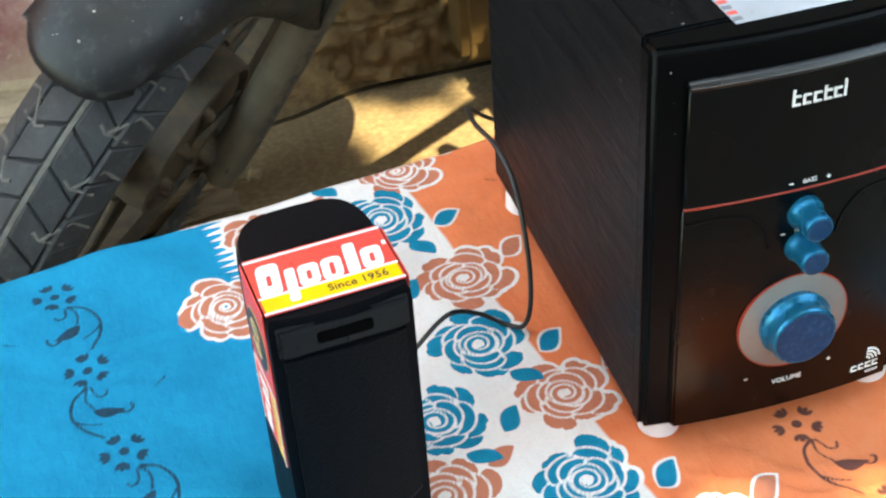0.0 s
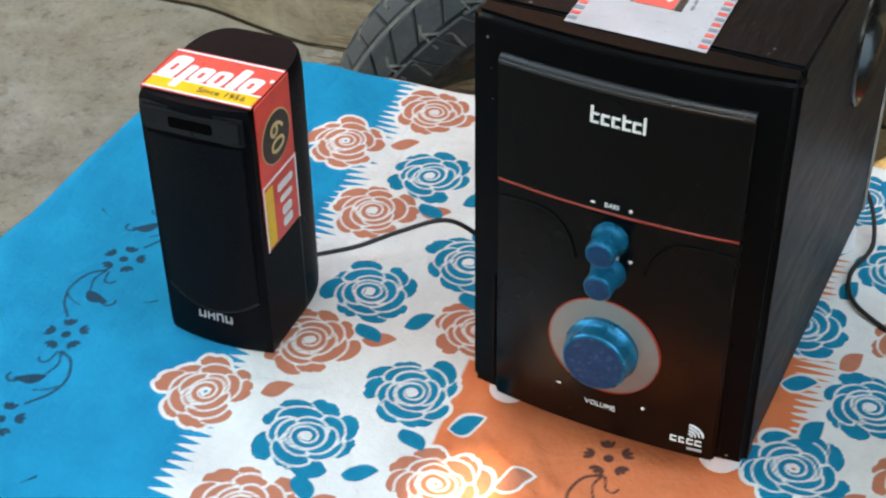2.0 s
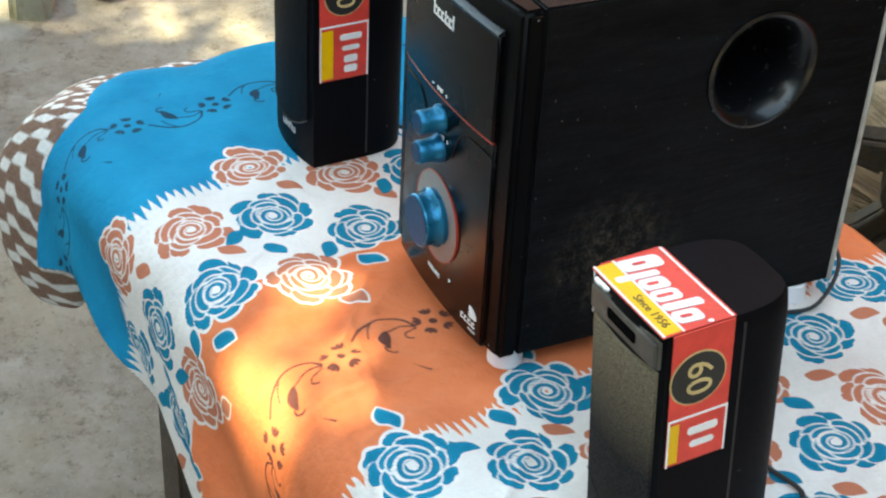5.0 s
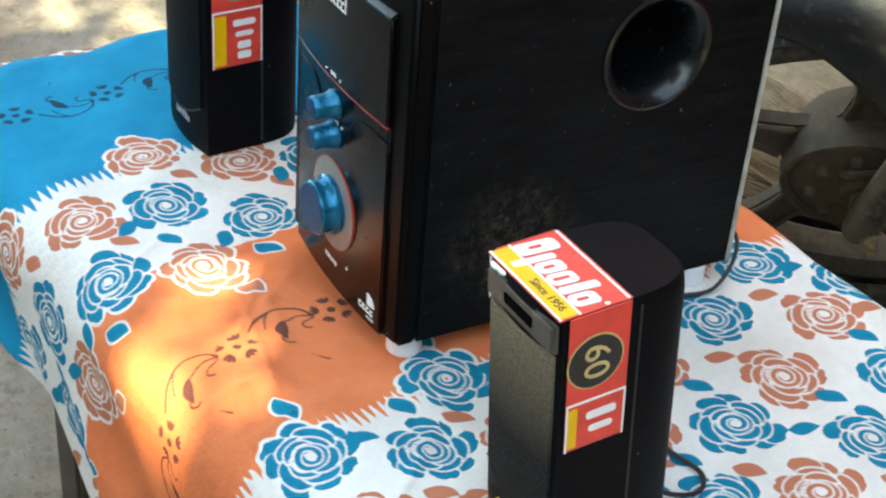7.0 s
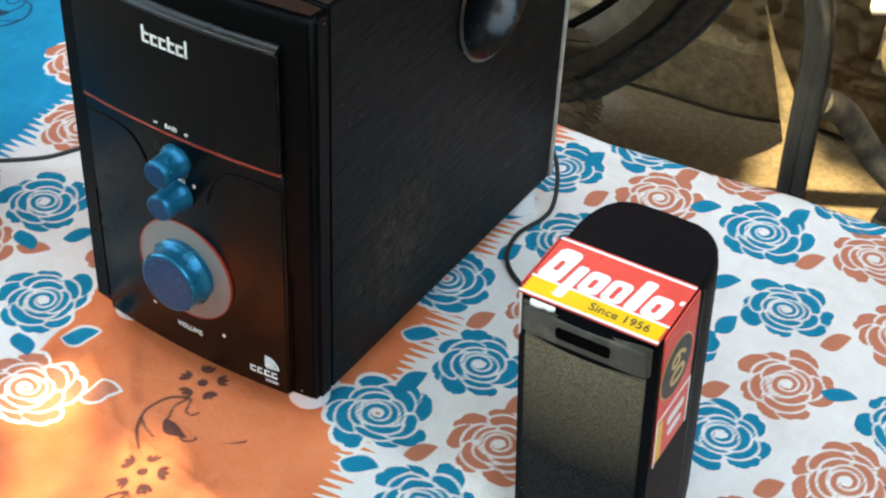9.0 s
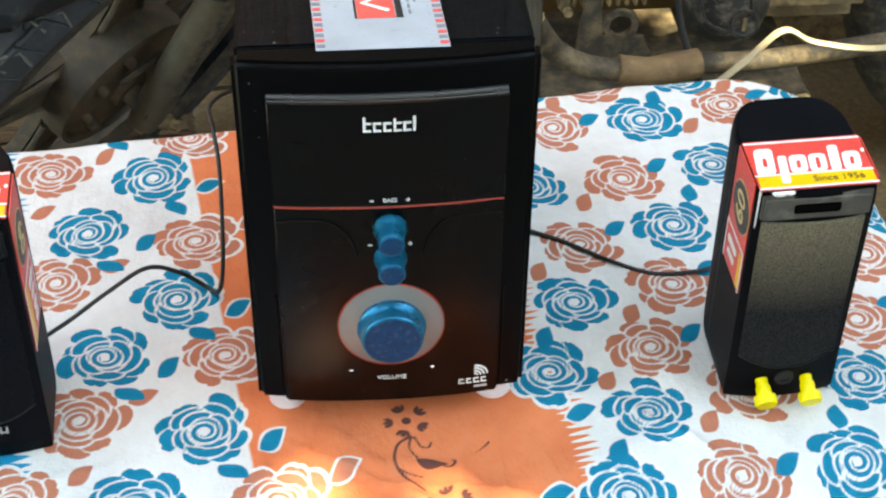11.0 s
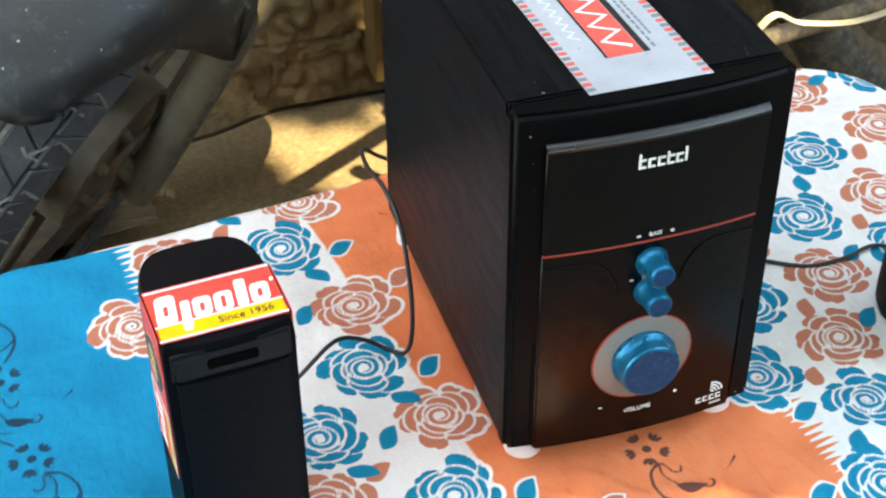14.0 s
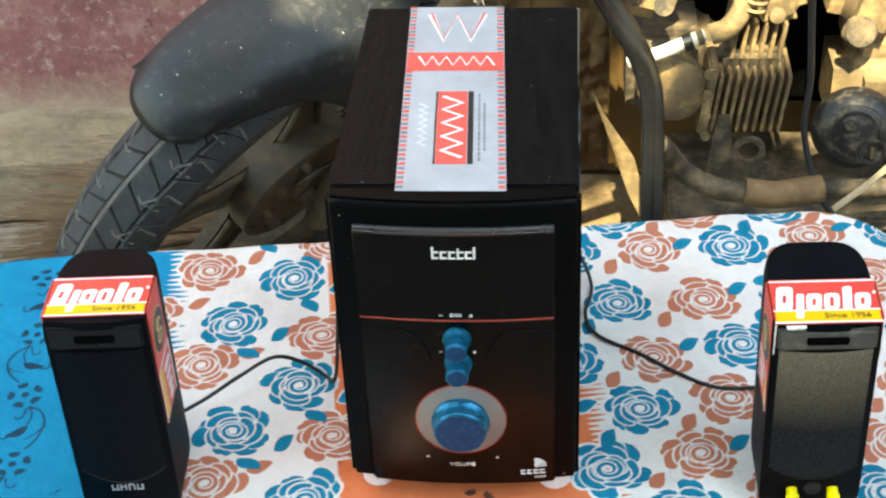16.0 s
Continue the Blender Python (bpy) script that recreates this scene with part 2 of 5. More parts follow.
def cloth_mat():
    """Printed cotton: four dyes laid by the ink fields stored on the sheet, over a fine weave."""
    m, nt, p = nodes_of("printed_cotton")

    def ink(name):
        a = nt.nodes.new("ShaderNodeAttribute")
        a.attribute_name = name
        return mapr(nt, a.outputs["Fac"], -0.00045, 0.00045)
    uneven = noise_tex(nt, 14, 6, 0.65)
    fine = noise_tex(nt, 260, 3, 0.6)
    white = ramp(nt, uneven, [(0.3, (0.61, 0.575, 0.55)), (0.7, (0.74, 0.712, 0.688))])
    orange = ramp(nt, uneven, [(0.3, (0.61, 0.150, 0.062)), (0.7, (0.75, 0.215, 0.094))])
    rose_o = ramp(nt, uneven, [(0.3, (0.425, 0.146, 0.088)), (0.7, (0.495, 0.178, 0.110))])
    blue = ramp(nt, uneven, [(0.3, (0.0, 0.180, 0.335)), (0.7, (0.0, 0.245, 0.430))])
    rose_b = ramp(nt, uneven, [(0.3, (0.0, 0.150, 0.255)), (0.7, (0.0, 0.195, 0.315))])
    col = mixc(nt, ink("ink_band"), white, orange)
    faded = mapr(nt, noise_tex(nt, 55, 8, 0.75), 0.50, 0.72, 0.0, 0.14)       # rubbed, slightly soiled print
    col = mixc(nt, faded, col, (0.36, 0.22, 0.15))
    col = mixc(nt, ink("ink_field"), col, blue)
    col = mixc(nt, ink("ink_halo"), col, white)
    col = mixc(nt, ink("ink_orange"), col, rose_o)
    col = mixc(nt, ink("ink_blue"), col, rose_b)
    dark = nt.nodes.new("ShaderNodeMath")
    dark.operation = "MULTIPLY"
    dark.inputs[1].default_value = 0.85
    nt.links.new(ink("ink_dark"), dark.inputs[0])
    col = mixc(nt, dark.outputs[0], col, (0.018, 0.02, 0.03))
    nt.links.new(col, p.inputs["Base Color"])
    p.inputs["Roughness"].default_value = 0.85
    p.inputs["Specular IOR Level"].default_value = 0.04
    rumple = nt.nodes.new("ShaderNodeMath")                  # weave and soft crumpling
    rumple.operation = "MULTIPLY_ADD"
    nt.links.new(noise_tex(nt, 17, 5, 0.55), rumple.inputs[0])
    rumple.inputs[1].default_value = 5.0
    nt.links.new(fine, rumple.inputs[2])
    crease = nt.nodes.new("ShaderNodeMath")
    crease.operation = "MULTIPLY_ADD"
    nt.links.new(noise_tex(nt, 48, 4, 0.6, (1.0, 0.35, 0.6)), crease.inputs[0])
    crease.inputs[1].default_value = 3.2
    nt.links.new(rumple.outputs[0], crease.inputs[2])
    bump(nt, p, crease.outputs[0], 0.45, 0.0018)
    return m


def zigzag_mat():
    """Woven bedcover with a brown and cream stepped zigzag."""
    m, nt, p = nodes_of("zigzag_weave")
    a = nt.nodes.new("ShaderNodeAttribute")
    a.attribute_name = "zig"
    t = mapr(nt, a.outputs["Fac"], -0.001, 0.001)
    n = noise_tex(nt, 300, 3)
    brown = ramp(nt, n, [(0.3, (0.16, 0.09, 0.06)), (0.7, (0.24, 0.14, 0.10))])
    cream = ramp(nt, n, [(0.3, (0.6, 0.58, 0.54)), (0.7, (0.75, 0.73, 0.7))])
    nt.links.new(mixc(nt, t, brown, cream), p.inputs["Base Color"])
    p.inputs["Roughness"].default_value = 0.9
    bump(nt, p, n, 0.4, 0.001)
    return m


def east_mask(nt, height=None):
    """1 where the wall foot is caked with mud, behind the parked motorcycle; ragged edge."""
    sep = nt.nodes.new("ShaderNodeSeparateXYZ")
    nt.links.new(nt.nodes.new("ShaderNodeTexCoord").outputs["Object"], sep.inputs[0])
    add = nt.nodes.new("ShaderNodeMath")
    add.operation = "ADD"
    nt.links.new(mapr(nt, noise_tex(nt, 4, 6, 0.7), 0.2, 0.8, -0.25, 0.25), add.inputs[0])
    nt.links.new(sep.outputs[0], add.inputs[1])
    return mapr(nt, add.outputs[0], -0.42, -0.28)


def ground_mat():
    """Worn concrete: grey-beige, stained, with trodden-in sand."""
    m, nt, p = nodes_of("worn_concrete")
    big, mid, fine = noise_tex(nt, 2.2, 6, 0.6), noise_tex(nt, 11, 8, 0.72), noise_tex(nt, 130, 5, 0.7)
    col = ramp(nt, mid, [(0.25, (0.17, 0.147, 0.117)), (0.5, (0.295, 0.265, 0.22)), (0.75, (0.42, 0.385, 0.335))])
    col = mixc(nt, mapr(nt, big, 0.45, 0.75), col, (0.33, 0.27, 0.19))
    col = mixc(nt, mapr(nt, fine, 0.60, 0.70), col, (0.10, 0.088, 0.072))
    col = mixc(nt, mapr(nt, noise_tex(nt, 26, 10, 0.85), 0.52, 0.64, 0.0, 0.9), col, (0.125, 0.10, 0.072))
    col = mixc(nt, mapr(nt, noise_tex(nt, 300, 2, 0.6), 0.64, 0.72, 0.0, 0.8), col, (0.42, 0.39, 0.34))
    mud = ramp(nt, fine, [(0.3, (0.135, 0.088, 0.042)), (0.5, (0.19, 0.126, 0.062)), (0.7, (0.27, 0.185, 0.098))])
    sep = nt.nodes.new("ShaderNodeSeparateXYZ")
    nt.links.new(nt.nodes.new("ShaderNodeTexCoord").outputs["Object"], sep.inputs[0])
    edge = nt.nodes.new("ShaderNodeMath")                    # earth lies over the yard towards the wall, under the motorcycle
    edge.operation = "MULTIPLY_ADD"
    nt.links.new(noise_tex(nt, 5, 6, 0.7), edge.inputs[0])
    edge.inputs[1].default_value = 0.4
    nt.links.new(sep.outputs[1], edge.inputs[2])
    both = nt.nodes.new("ShaderNodeMath")
    both.operation = "MULTIPLY"
    nt.links.new(mapr(nt, edge.outputs[0], 0.85, 1.0), both.inputs[0])
    nt.links.new(east_mask(nt), both.inputs[1])
    col = mixc(nt, both.outputs[0], col, mud)
    nt.links.new(col, p.inputs["Base Color"])
    p.inputs["Roughness"].default_value = 0.92
    bump(nt, p, noise_tex(nt, 45, 8, 0.8), 0.8, 0.012)
    return m


def wall_mat():
    """Flaking maroon limewash over plaster."""
    m, nt, p = nodes_of("maroon_limewash")
    big, fine = noise_tex(nt, 6, 8, 0.75), noise_tex(nt, 60, 6, 0.75)
    col = ramp(nt, big, [(0.3, (0.15, 0.05, 0.055)), (0.5, (0.26, 0.105, 0.10)), (0.72, (0.46, 0.29, 0.26))])
    col = mixc(nt, mapr(nt, fine, 0.54, 0.70), col, (0.46, 0.33, 0.30))
    col = mixc(nt, mapr(nt, noise_tex(nt, 28, 6, 0.8), 0.60, 0.66, 0.0, 0.85), col, (0.10, 0.045, 0.05))
    col = mixc(nt, mapr(nt, noise_tex(nt, 40, 2, 0.5), 0.74, 0.76), col, (0.7, 0.66, 0.64))
    col = mixc(nt, mapr(nt, noise_tex(nt, 14, 7, 0.8), 0.56, 0.68, 0.0, 0.75), col, (0.21, 0.045, 0.045))
    col = mixc(nt, mapr(nt, noise_tex(nt, 150, 4, 0.7, (1.0, 1.0, 0.25)), 0.58, 0.72, 0.0, 0.6), col, (0.11, 0.04, 0.042))
    sep = nt.nodes.new("ShaderNodeSeparateXYZ")
    nt.links.new(nt.nodes.new("ShaderNodeTexCoord").outputs["Object"], sep.inputs[0])
    foot = nt.nodes.new("ShaderNodeMath")                    # the wash has crumbled off in a ragged strip above the ledge
    foot.operation = "MULTIPLY_ADD"
    nt.links.new(noise_tex(nt, 22, 8, 0.8), foot.inputs[0])
    foot.inputs[1].default_value = 0.16
    nt.links.new(sep.outputs[2], foot.inputs[2])
    col = mixc(nt, mapr(nt, foot.outputs[0], GROUND + 0.27, GROUND + 0.20, 0.0, 0.8), col, (0.40, 0.31, 0.235))
    mud = ramp(nt, fine, [(0.3, (0.08, 0.052, 0.024)), (0.5, (0.19, 0.128, 0.06)), (0.7, (0.31, 0.215, 0.105))])
    col = mixc(nt, east_mask(nt), col, mud)
    nt.links.new(col, p.inputs["Base Color"])
    p.inputs["Roughness"].default_value = 0.9
    bump(nt, p, fine, 0.5, 0.004)
    return m


def earth_mat():
    m, nt, p = nodes_of("brown_earth")
    big, fine = noise_tex(nt, 9, 8, 0.7), noise_tex(nt, 70, 6, 0.75)
    col = ramp(nt, big, [(0.3, (0.060, 0.035, 0.013)), (0.7, (0.175, 0.108, 0.044))])
    col = mixc(nt, mapr(nt, fine, 0.6, 0.7), col, (0.06, 0.04, 0.02))
    nt.links.new(col, p.inputs["Base Color"])
    p.inputs["Roughness"].default_value = 0.95
    bump(nt, p, fine, 0.8, 0.01)
    return m


def fork_mat():
    """Dusty grey paint with a long black smear of oil down one side."""
    m, nt, p = nodes_of("dusty_fork_leg")
    co = nt.nodes.new("ShaderNodeTexCoord").outputs["Object"]

    def along(axis, centre):
        d = nt.nodes.new("ShaderNodeVectorMath")
        d.operation = "DOT_PRODUCT"
        nt.links.new(co, d.inputs[0])
        d.inputs[1].default_value = axis
        off = nt.nodes.new("ShaderNodeMath")
        off.operation = "SUBTRACT"
        nt.links.new(d.outputs["Value"], off.inputs[0])
        off.inputs[1].default_value = centre
        return off.outputs[0]

    def times(a, b):
        k = nt.nodes.new("ShaderNodeMath")
        k.operation = "MULTIPLY"
        nt.links.new(a, k.inputs[0])
        nt.links.new(b, k.inputs[1])
        return k.outputs[0]
    way, out = Vector((0.475, -0.220, 0.852)).normalized(), Vector((0.80, -0.35, -0.51)).normalized()
    low = Vector((-0.250, 0.788, -0.285))
    length = along(way, low.dot(way))
    zone = times(mapr(nt, length, 0.035, 0.07), mapr(nt, length, 0.30, 0.20))
    zone = times(zone, mapr(nt, along(out, low.dot(out)), 0.012, 0.020))
    smear = times(zone, mapr(nt, noise_tex(nt, 90, 6, 0.75), 0.42, 0.56))
    base = ramp(nt, noise_tex(nt, 30, 6, 0.65), [(0.3, (0.062, 0.049, 0.033)), (0.7, (0.125, 0.098, 0.064))])
    nt.links.new(mixc(nt, smear, base, (0.012, 0.013, 0.015)), p.inputs["Base Color"])
    p.inputs["Roughness"].default_value = 0.65
    bump(nt, p, noise_tex(nt, 300, 3), 0.25, 0.001)
    return m


fork_dusty = fork_mat()
concrete, limewash, earth = ground_mat(), wall_mat(), earth_mat()
pier_plaster = worn("brown_mud_plaster", (0.105, 0.062, 0.024), 0.92, var=0.25, scale=9, grain=60, bump_s=0.4, spec=0.1)


def muddy_mat():
    """Concrete ledge, grey where bare, brown where earth has washed over it."""
    m, nt, p = nodes_of("muddy_concrete")
    mid, fine = noise_tex(nt, 9, 8, 0.72), noise_tex(nt, 60, 6, 0.75)
    bare = ramp(nt, mid, [(0.3, (0.17, 0.135, 0.09)), (0.5, (0.31, 0.242, 0.165)), (0.7, (0.43, 0.345, 0.245))])
    mud = ramp(nt, fine, [(0.3, (0.07, 0.046, 0.021)), (0.7, (0.27, 0.185, 0.09))])
    bare = mixc(nt, mapr(nt, noise_tex(nt, 34, 9, 0.8, (0.16, 1.0, 1.0)), 0.50, 0.66, 0.0, 0.85), bare, (0.115, 0.083, 0.05))
    bare = mixc(nt, mapr(nt, noise_tex(nt, 60, 6, 0.7, (0.12, 1.0, 1.0)), 0.66, 0.70, 0.0, 0.9), bare, (0.05, 0.036, 0.024))
    nt.links.new(mixc(nt, east_mask(nt), bare, mud), p.inputs["Base Color"])
    p.inputs["Roughness"].default_value = 0.95
    bump(nt, p, fine, 0.8, 0.01)
    return m


muddy_concrete = muddy_mat()
# one dark surface for the added walls and slab that block light
blocker_dark = worn("light_blocker_dark", (0.085, 0.087, 0.088), 0.9, scale=3)


def sheet_mat():
    """Thin unseen sheet added for shade; part of the sunlight soaks through it."""
    m, nt, p = nodes_of("shade_sheet")
    col = ramp(nt, noise_tex(nt, 2, 6, 0.6), [(0.3, (0.22, 0.24, 0.28)), (0.7, (0.34, 0.36, 0.41))])
    nt.links.new(col, p.inputs["Base Color"])
    p.inputs["Roughness"].default_value = 0.9
    soak = nt.nodes.new("ShaderNodeBsdfTranslucent")
    nt.links.new(col, soak.inputs["Color"])
    mix = nt.nodes.new("ShaderNodeMixShader")
    mix.inputs[0].default_value = 0.3
    nt.links.new(p.outputs[0], mix.inputs[1])
    nt.links.new(soak.outputs[0], mix.inputs[2])
    nt.links.new(mix.outputs[0], nt.nodes["Material Output"].inputs["Surface"])
    return m


shade_sheet = sheet_mat()


# ---- mesh helpers ----
def part(name, bm, material, parent=None, label="", smooth=True):
    me = bpy.data.meshes.new(name)
    bm.normal_update()
    bm.to_mesh(me)
    bm.free()
    me.materials.append(material)
    if smooth:
        for poly in me.polygons:
            poly.use_smooth = True
        me.set_sharp_from_angle(angle=radians(38))
    ob = new(name, me)
    ob.parent = parent
    return tagged(ob, label)


def thing(name, m, label, category, group=""):
    ob = new(name)
    ob.matrix_basis = m
    ob.empty_display_size = 0.05
    return tagged(ob, label, category, group)


def box(sx, sy, sz, at=(0, 0, 0), bevel=0.0, turn=(0, 0, 0), seg=2, bm=None):
    bm2 = bmesh.new()
    bmesh.ops.create_cube(bm2, size=1)
    bmesh.ops.scale(bm2, vec=(sx, sy, sz), verts=bm2.verts)
    if bevel:
        bmesh.ops.bevel(bm2, geom=bm2.edges[:], offset=bevel, segments=seg, affect="EDGES")
    bmesh.ops.transform(bm2, matrix=pose(*at, *turn), verts=bm2.verts)
    return join(bm, bm2)


def join(bm, bm2):
    if bm is None:
        return bm2
    me = bpy.data.meshes.new("tmp")
    bm2.to_mesh(me)
    bm2.free()
    bm.from_mesh(me)
    bpy.data.meshes.remove(me)
    return bm


def basis(axis):
    """A frame whose z runs along axis."""
    return Vector(axis).to_track_quat("Z", "Y").to_matrix().to_4x4()


def lathe(profile, at=(0, 0, 0), axis=(0, 0, 1), n=32, bm=None, closed=False):
    """Turned body: profile of (radius, height) pairs round an axis."""
    bm2 = bmesh.new()
    rings = []
    for r, h in profile:
        if r < 1e-6:
            rings.append([bm2.verts.new((0, 0, h))])
        else:
            rings.append([bm2.verts.new((r * math.cos(2 * math.pi * i / n), r * math.sin(2 * math.pi * i / n), h)) for i in range(n)])
    pairs = list(zip(rings, rings[1:])) + ([(rings[-1], rings[0])] if closed else [])
    for a, b in pairs:
        for i in range(n):
            j = (i + 1) % n
            if len(a) == 1 and len(b) == 1:
                continue
            if len(a) == 1:
                bm2.faces.new((a[0], b[j], b[i]))
            elif len(b) == 1:
                bm2.faces.new((a[i], a[j], b[0]))
            else:
                bm2.faces.new((a[i], a[j], b[j], b[i]))
    bmesh.ops.recalc_face_normals(bm2, faces=bm2.faces)
    bmesh.ops.transform(bm2, matrix=Matrix.Translation(at) @ basis(axis), verts=bm2.verts)
    return join(bm, bm2)


def smooth_line(points, steps=8):
    """A Catmull-Rom line through the points."""
    p = [Vector(q) for q in points]
    p = [p[0] * 2 - p[1]] + p + [p[-1] * 2 - p[-2]]
    out = []
    for i in range(1, len(p) - 2):
        for s in range(steps):
            t = s / steps
            out.append(0.5 * ((2 * p[i]) + (p[i + 1] - p[i - 1]) * t + (2 * p[i - 1] - 5 * p[i] + 4 * p[i + 1] - p[i + 2]) * t * t
                              + (3 * p[i] - p[i - 1] - 3 * p[i + 1] + p[i + 2]) * t ** 3))
    return out + [p[-2]]


def tube(points, radius, steps=8, n=10, bm=None, flat=1.0):
    """A round bar along a smooth line; radius a number or one per point of the line's course."""
    line = smooth_line(points, steps) if steps > 1 else [Vector(q) for q in points]
    bm2 = bmesh.new()
    rings, up = [], Vector((0, 0, 1))
    last = None
    for i, q in enumerate(line):
        d = (line[min(i + 1, len(line) - 1)] - line[max(i - 1, 0)]).normalized()
        if last is None:
            side = d.cross(up if abs(d.z) < 0.9 else Vector((1, 0, 0))).normalized()
        else:
            side = (last - d * last.dot(d)).normalized()
        last = side
        top = side.cross(d)
        r = radius if isinstance(radius, (int, float)) else radius[0] + (radius[1] - radius[0]) * i / (len(line) - 1)
        rings.append([bm2.verts.new(q + side * r * math.cos(2 * math.pi * k / n) + top * r * flat * math.sin(2 * math.pi * k / n)) for k in range(n)])
    for a, b in zip(rings, rings[1:]):
        for k in range(n):
            bm2.faces.new((a[k], a[(k + 1) % n], b[(k + 1) % n], b[k]))
    bm2.faces.new(rings[0][::-1])
    bm2.faces.new(rings[-1])
    bmesh.ops.recalc_face_normals(bm2, faces=bm2.faces)
    return join(bm, bm2)


def prism(outline, h0, h1, bevel=0.0, seg=2, m=None, bm=None):
    """A plate: a closed outline of (x, y) pushed from h0 to h1."""
    bm2 = bmesh.new()
    f = bm2.faces.new([bm2.verts.new((x, y, h0)) for x, y in outline])
    ext = bmesh.ops.extrude_face_region(bm2, geom=[f])
    bmesh.ops.translate(bm2, vec=(0, 0, h1 - h0), verts=[v for v in ext["geom"] if isinstance(v, bmesh.types.BMVert)])
    bmesh.ops.recalc_face_normals(bm2, faces=bm2.faces)
    if bevel:
        caps = {e for fc in bm2.faces if abs(fc.normal.z) > 0.9 for e in fc.edges}
        bmesh.ops.bevel(bm2, geom=list(caps), offset=bevel, segments=seg, affect="EDGES")
    if m is not None:
        bmesh.ops.transform(bm2, matrix=m, verts=bm2.verts)
    return join(bm, bm2)


def round_rect(w, h, r, n=6, cx=0.0, cy=0.0):
    out = []
    for sx, sy, a0 in ((1, 1, 0), (-1, 1, 90), (-1, -1, 180), (1, -1, 270)):
        for k in range(n + 1):
            a = radians(a0 + 90 * k / n)
            out.append((cx + sx * (w / 2 - r) + r * math.cos(a), cy + sy * (h / 2 - r) + r * math.sin(a)))
    return out


def letters(text, size, m, material, parent, name="writing", align="CENTER", depth=0.0002, shear=0.0):
    """Printed words in the built-in font, turned into a mesh."""
    cu = bpy.data.curves.new(name, "FONT")
    cu.body, cu.size, cu.align_x, cu.align_y, cu.extrude, cu.shear = text, size, align, "CENTER", depth, shear
    cu.resolution_u = 3
    tmp = new("tmp", cu)
    me = bpy.data.meshes.new_from_object(tmp.evaluated_get(bpy.context.evaluated_depsgraph_get()))
    bpy.data.objects.remove(tmp)
    bpy.data.curves.remove(cu)
    me.name = name
    me.transform(m)
    me.materials.clear()
    me.materials.append(material)
    ob = new(name, me)
    ob.parent = parent
    return ob


# ---- ground, wall, added light blockers ----
def sheet(x0, x1, y0, y1, n, z):
    bm = bmesh.new()
    bmesh.ops.create_grid(bm, x_segments=n, y_segments=n, size=0.5)
    for v in bm.verts:
        v.co = ((x0 + x1) / 2 + v.co.x * (x1 - x0), (y0 + y1) / 2 + v.co.y * (y1 - y0), z)
    return bm


bm = sheet(-150, 150, -150, 150, 3, GROUND)
tagged(part("ground", bm, concrete), "worn grey-beige concrete yard with stains and sand", "ground", kind="structure")
bm = box(14, 0.25, 3.2, (0, 1.27 + 0.125, GROUND + 1.6), 0.01)
tagged(part("wall_north", bm, limewash), "flaking maroon limewashed plaster wall, muddy below", "wall", kind="structure")


def ledge():
    """A low worn ledge along the foot of the wall, uneven along its length."""
    bm = bmesh.new()
    rows = []
    for i in range(141):
        x = -7 + 0.1 * i
        j = 0.012 * math.sin(x * 9) + 0.008 * math.sin(x * 23 + 1)
        y = 1.120 + 0.135 * min(1, max(0, (x + 0.75) / 0.7)) + j
        rows.append([bm.verts.new(p) for p in ((x, y, GROUND - 0.02), (x, y + 0.004, GROUND + 0.06 + j), (x, y + 0.012, GROUND + 0.100 + j * 0.4),
                                              (x, y + 0.030, GROUND + 0.113 + j * 0.4), (x, 1.28, GROUND + 0.122 + j * 0.3))])
    for a, c in zip(rows, rows[1:]):
        for k in range(4):
            bm.faces.new((a[k], c[k], c[k + 1], a[k + 1]))
    bmesh.ops.recalc_face_normals(bm, faces=bm.faces)
    return bm


tagged(part("kerb_ledge", ledge(), muddy_concrete), "low crumbling concrete ledge along the wall foot", "ledge", kind="structure")


bm = tube([(-7 + 0.1 * i, 1.118 + 0.135 * min(1, max(0, (-6.25 + 0.1 * i) / 0.7)) + 0.012 * math.sin((-7 + 0.1 * i) * 9) + 0.008 * math.sin((-7 + 0.1 * i) * 23 + 1), GROUND + 0.001) for i in range(74)], 0.0034, 3, 6)
tagged(part("trim", bm, joint_dark), "dark earth-filled joint along the foot of the ledge", "joint", kind="structure")
# unseen walls, added so glossy black fronts mirror something dark
tagged(part("added_wall_south", box(14, 0.25, 3.0, (0, -4.2, GROUND + 1.5), 0.01), blocker_dark), "plain dark wall added unseen across the yard to darken low reflections", "wall", kind="structure")
tagged(part("added_wall_east", box(0.25, 8, 3.0, (5.2, -1.4, GROUND + 1.5), 0.01), blocker_dark), "plain dark wall added unseen beside the yard to darken low reflections", "wall", kind="structure")



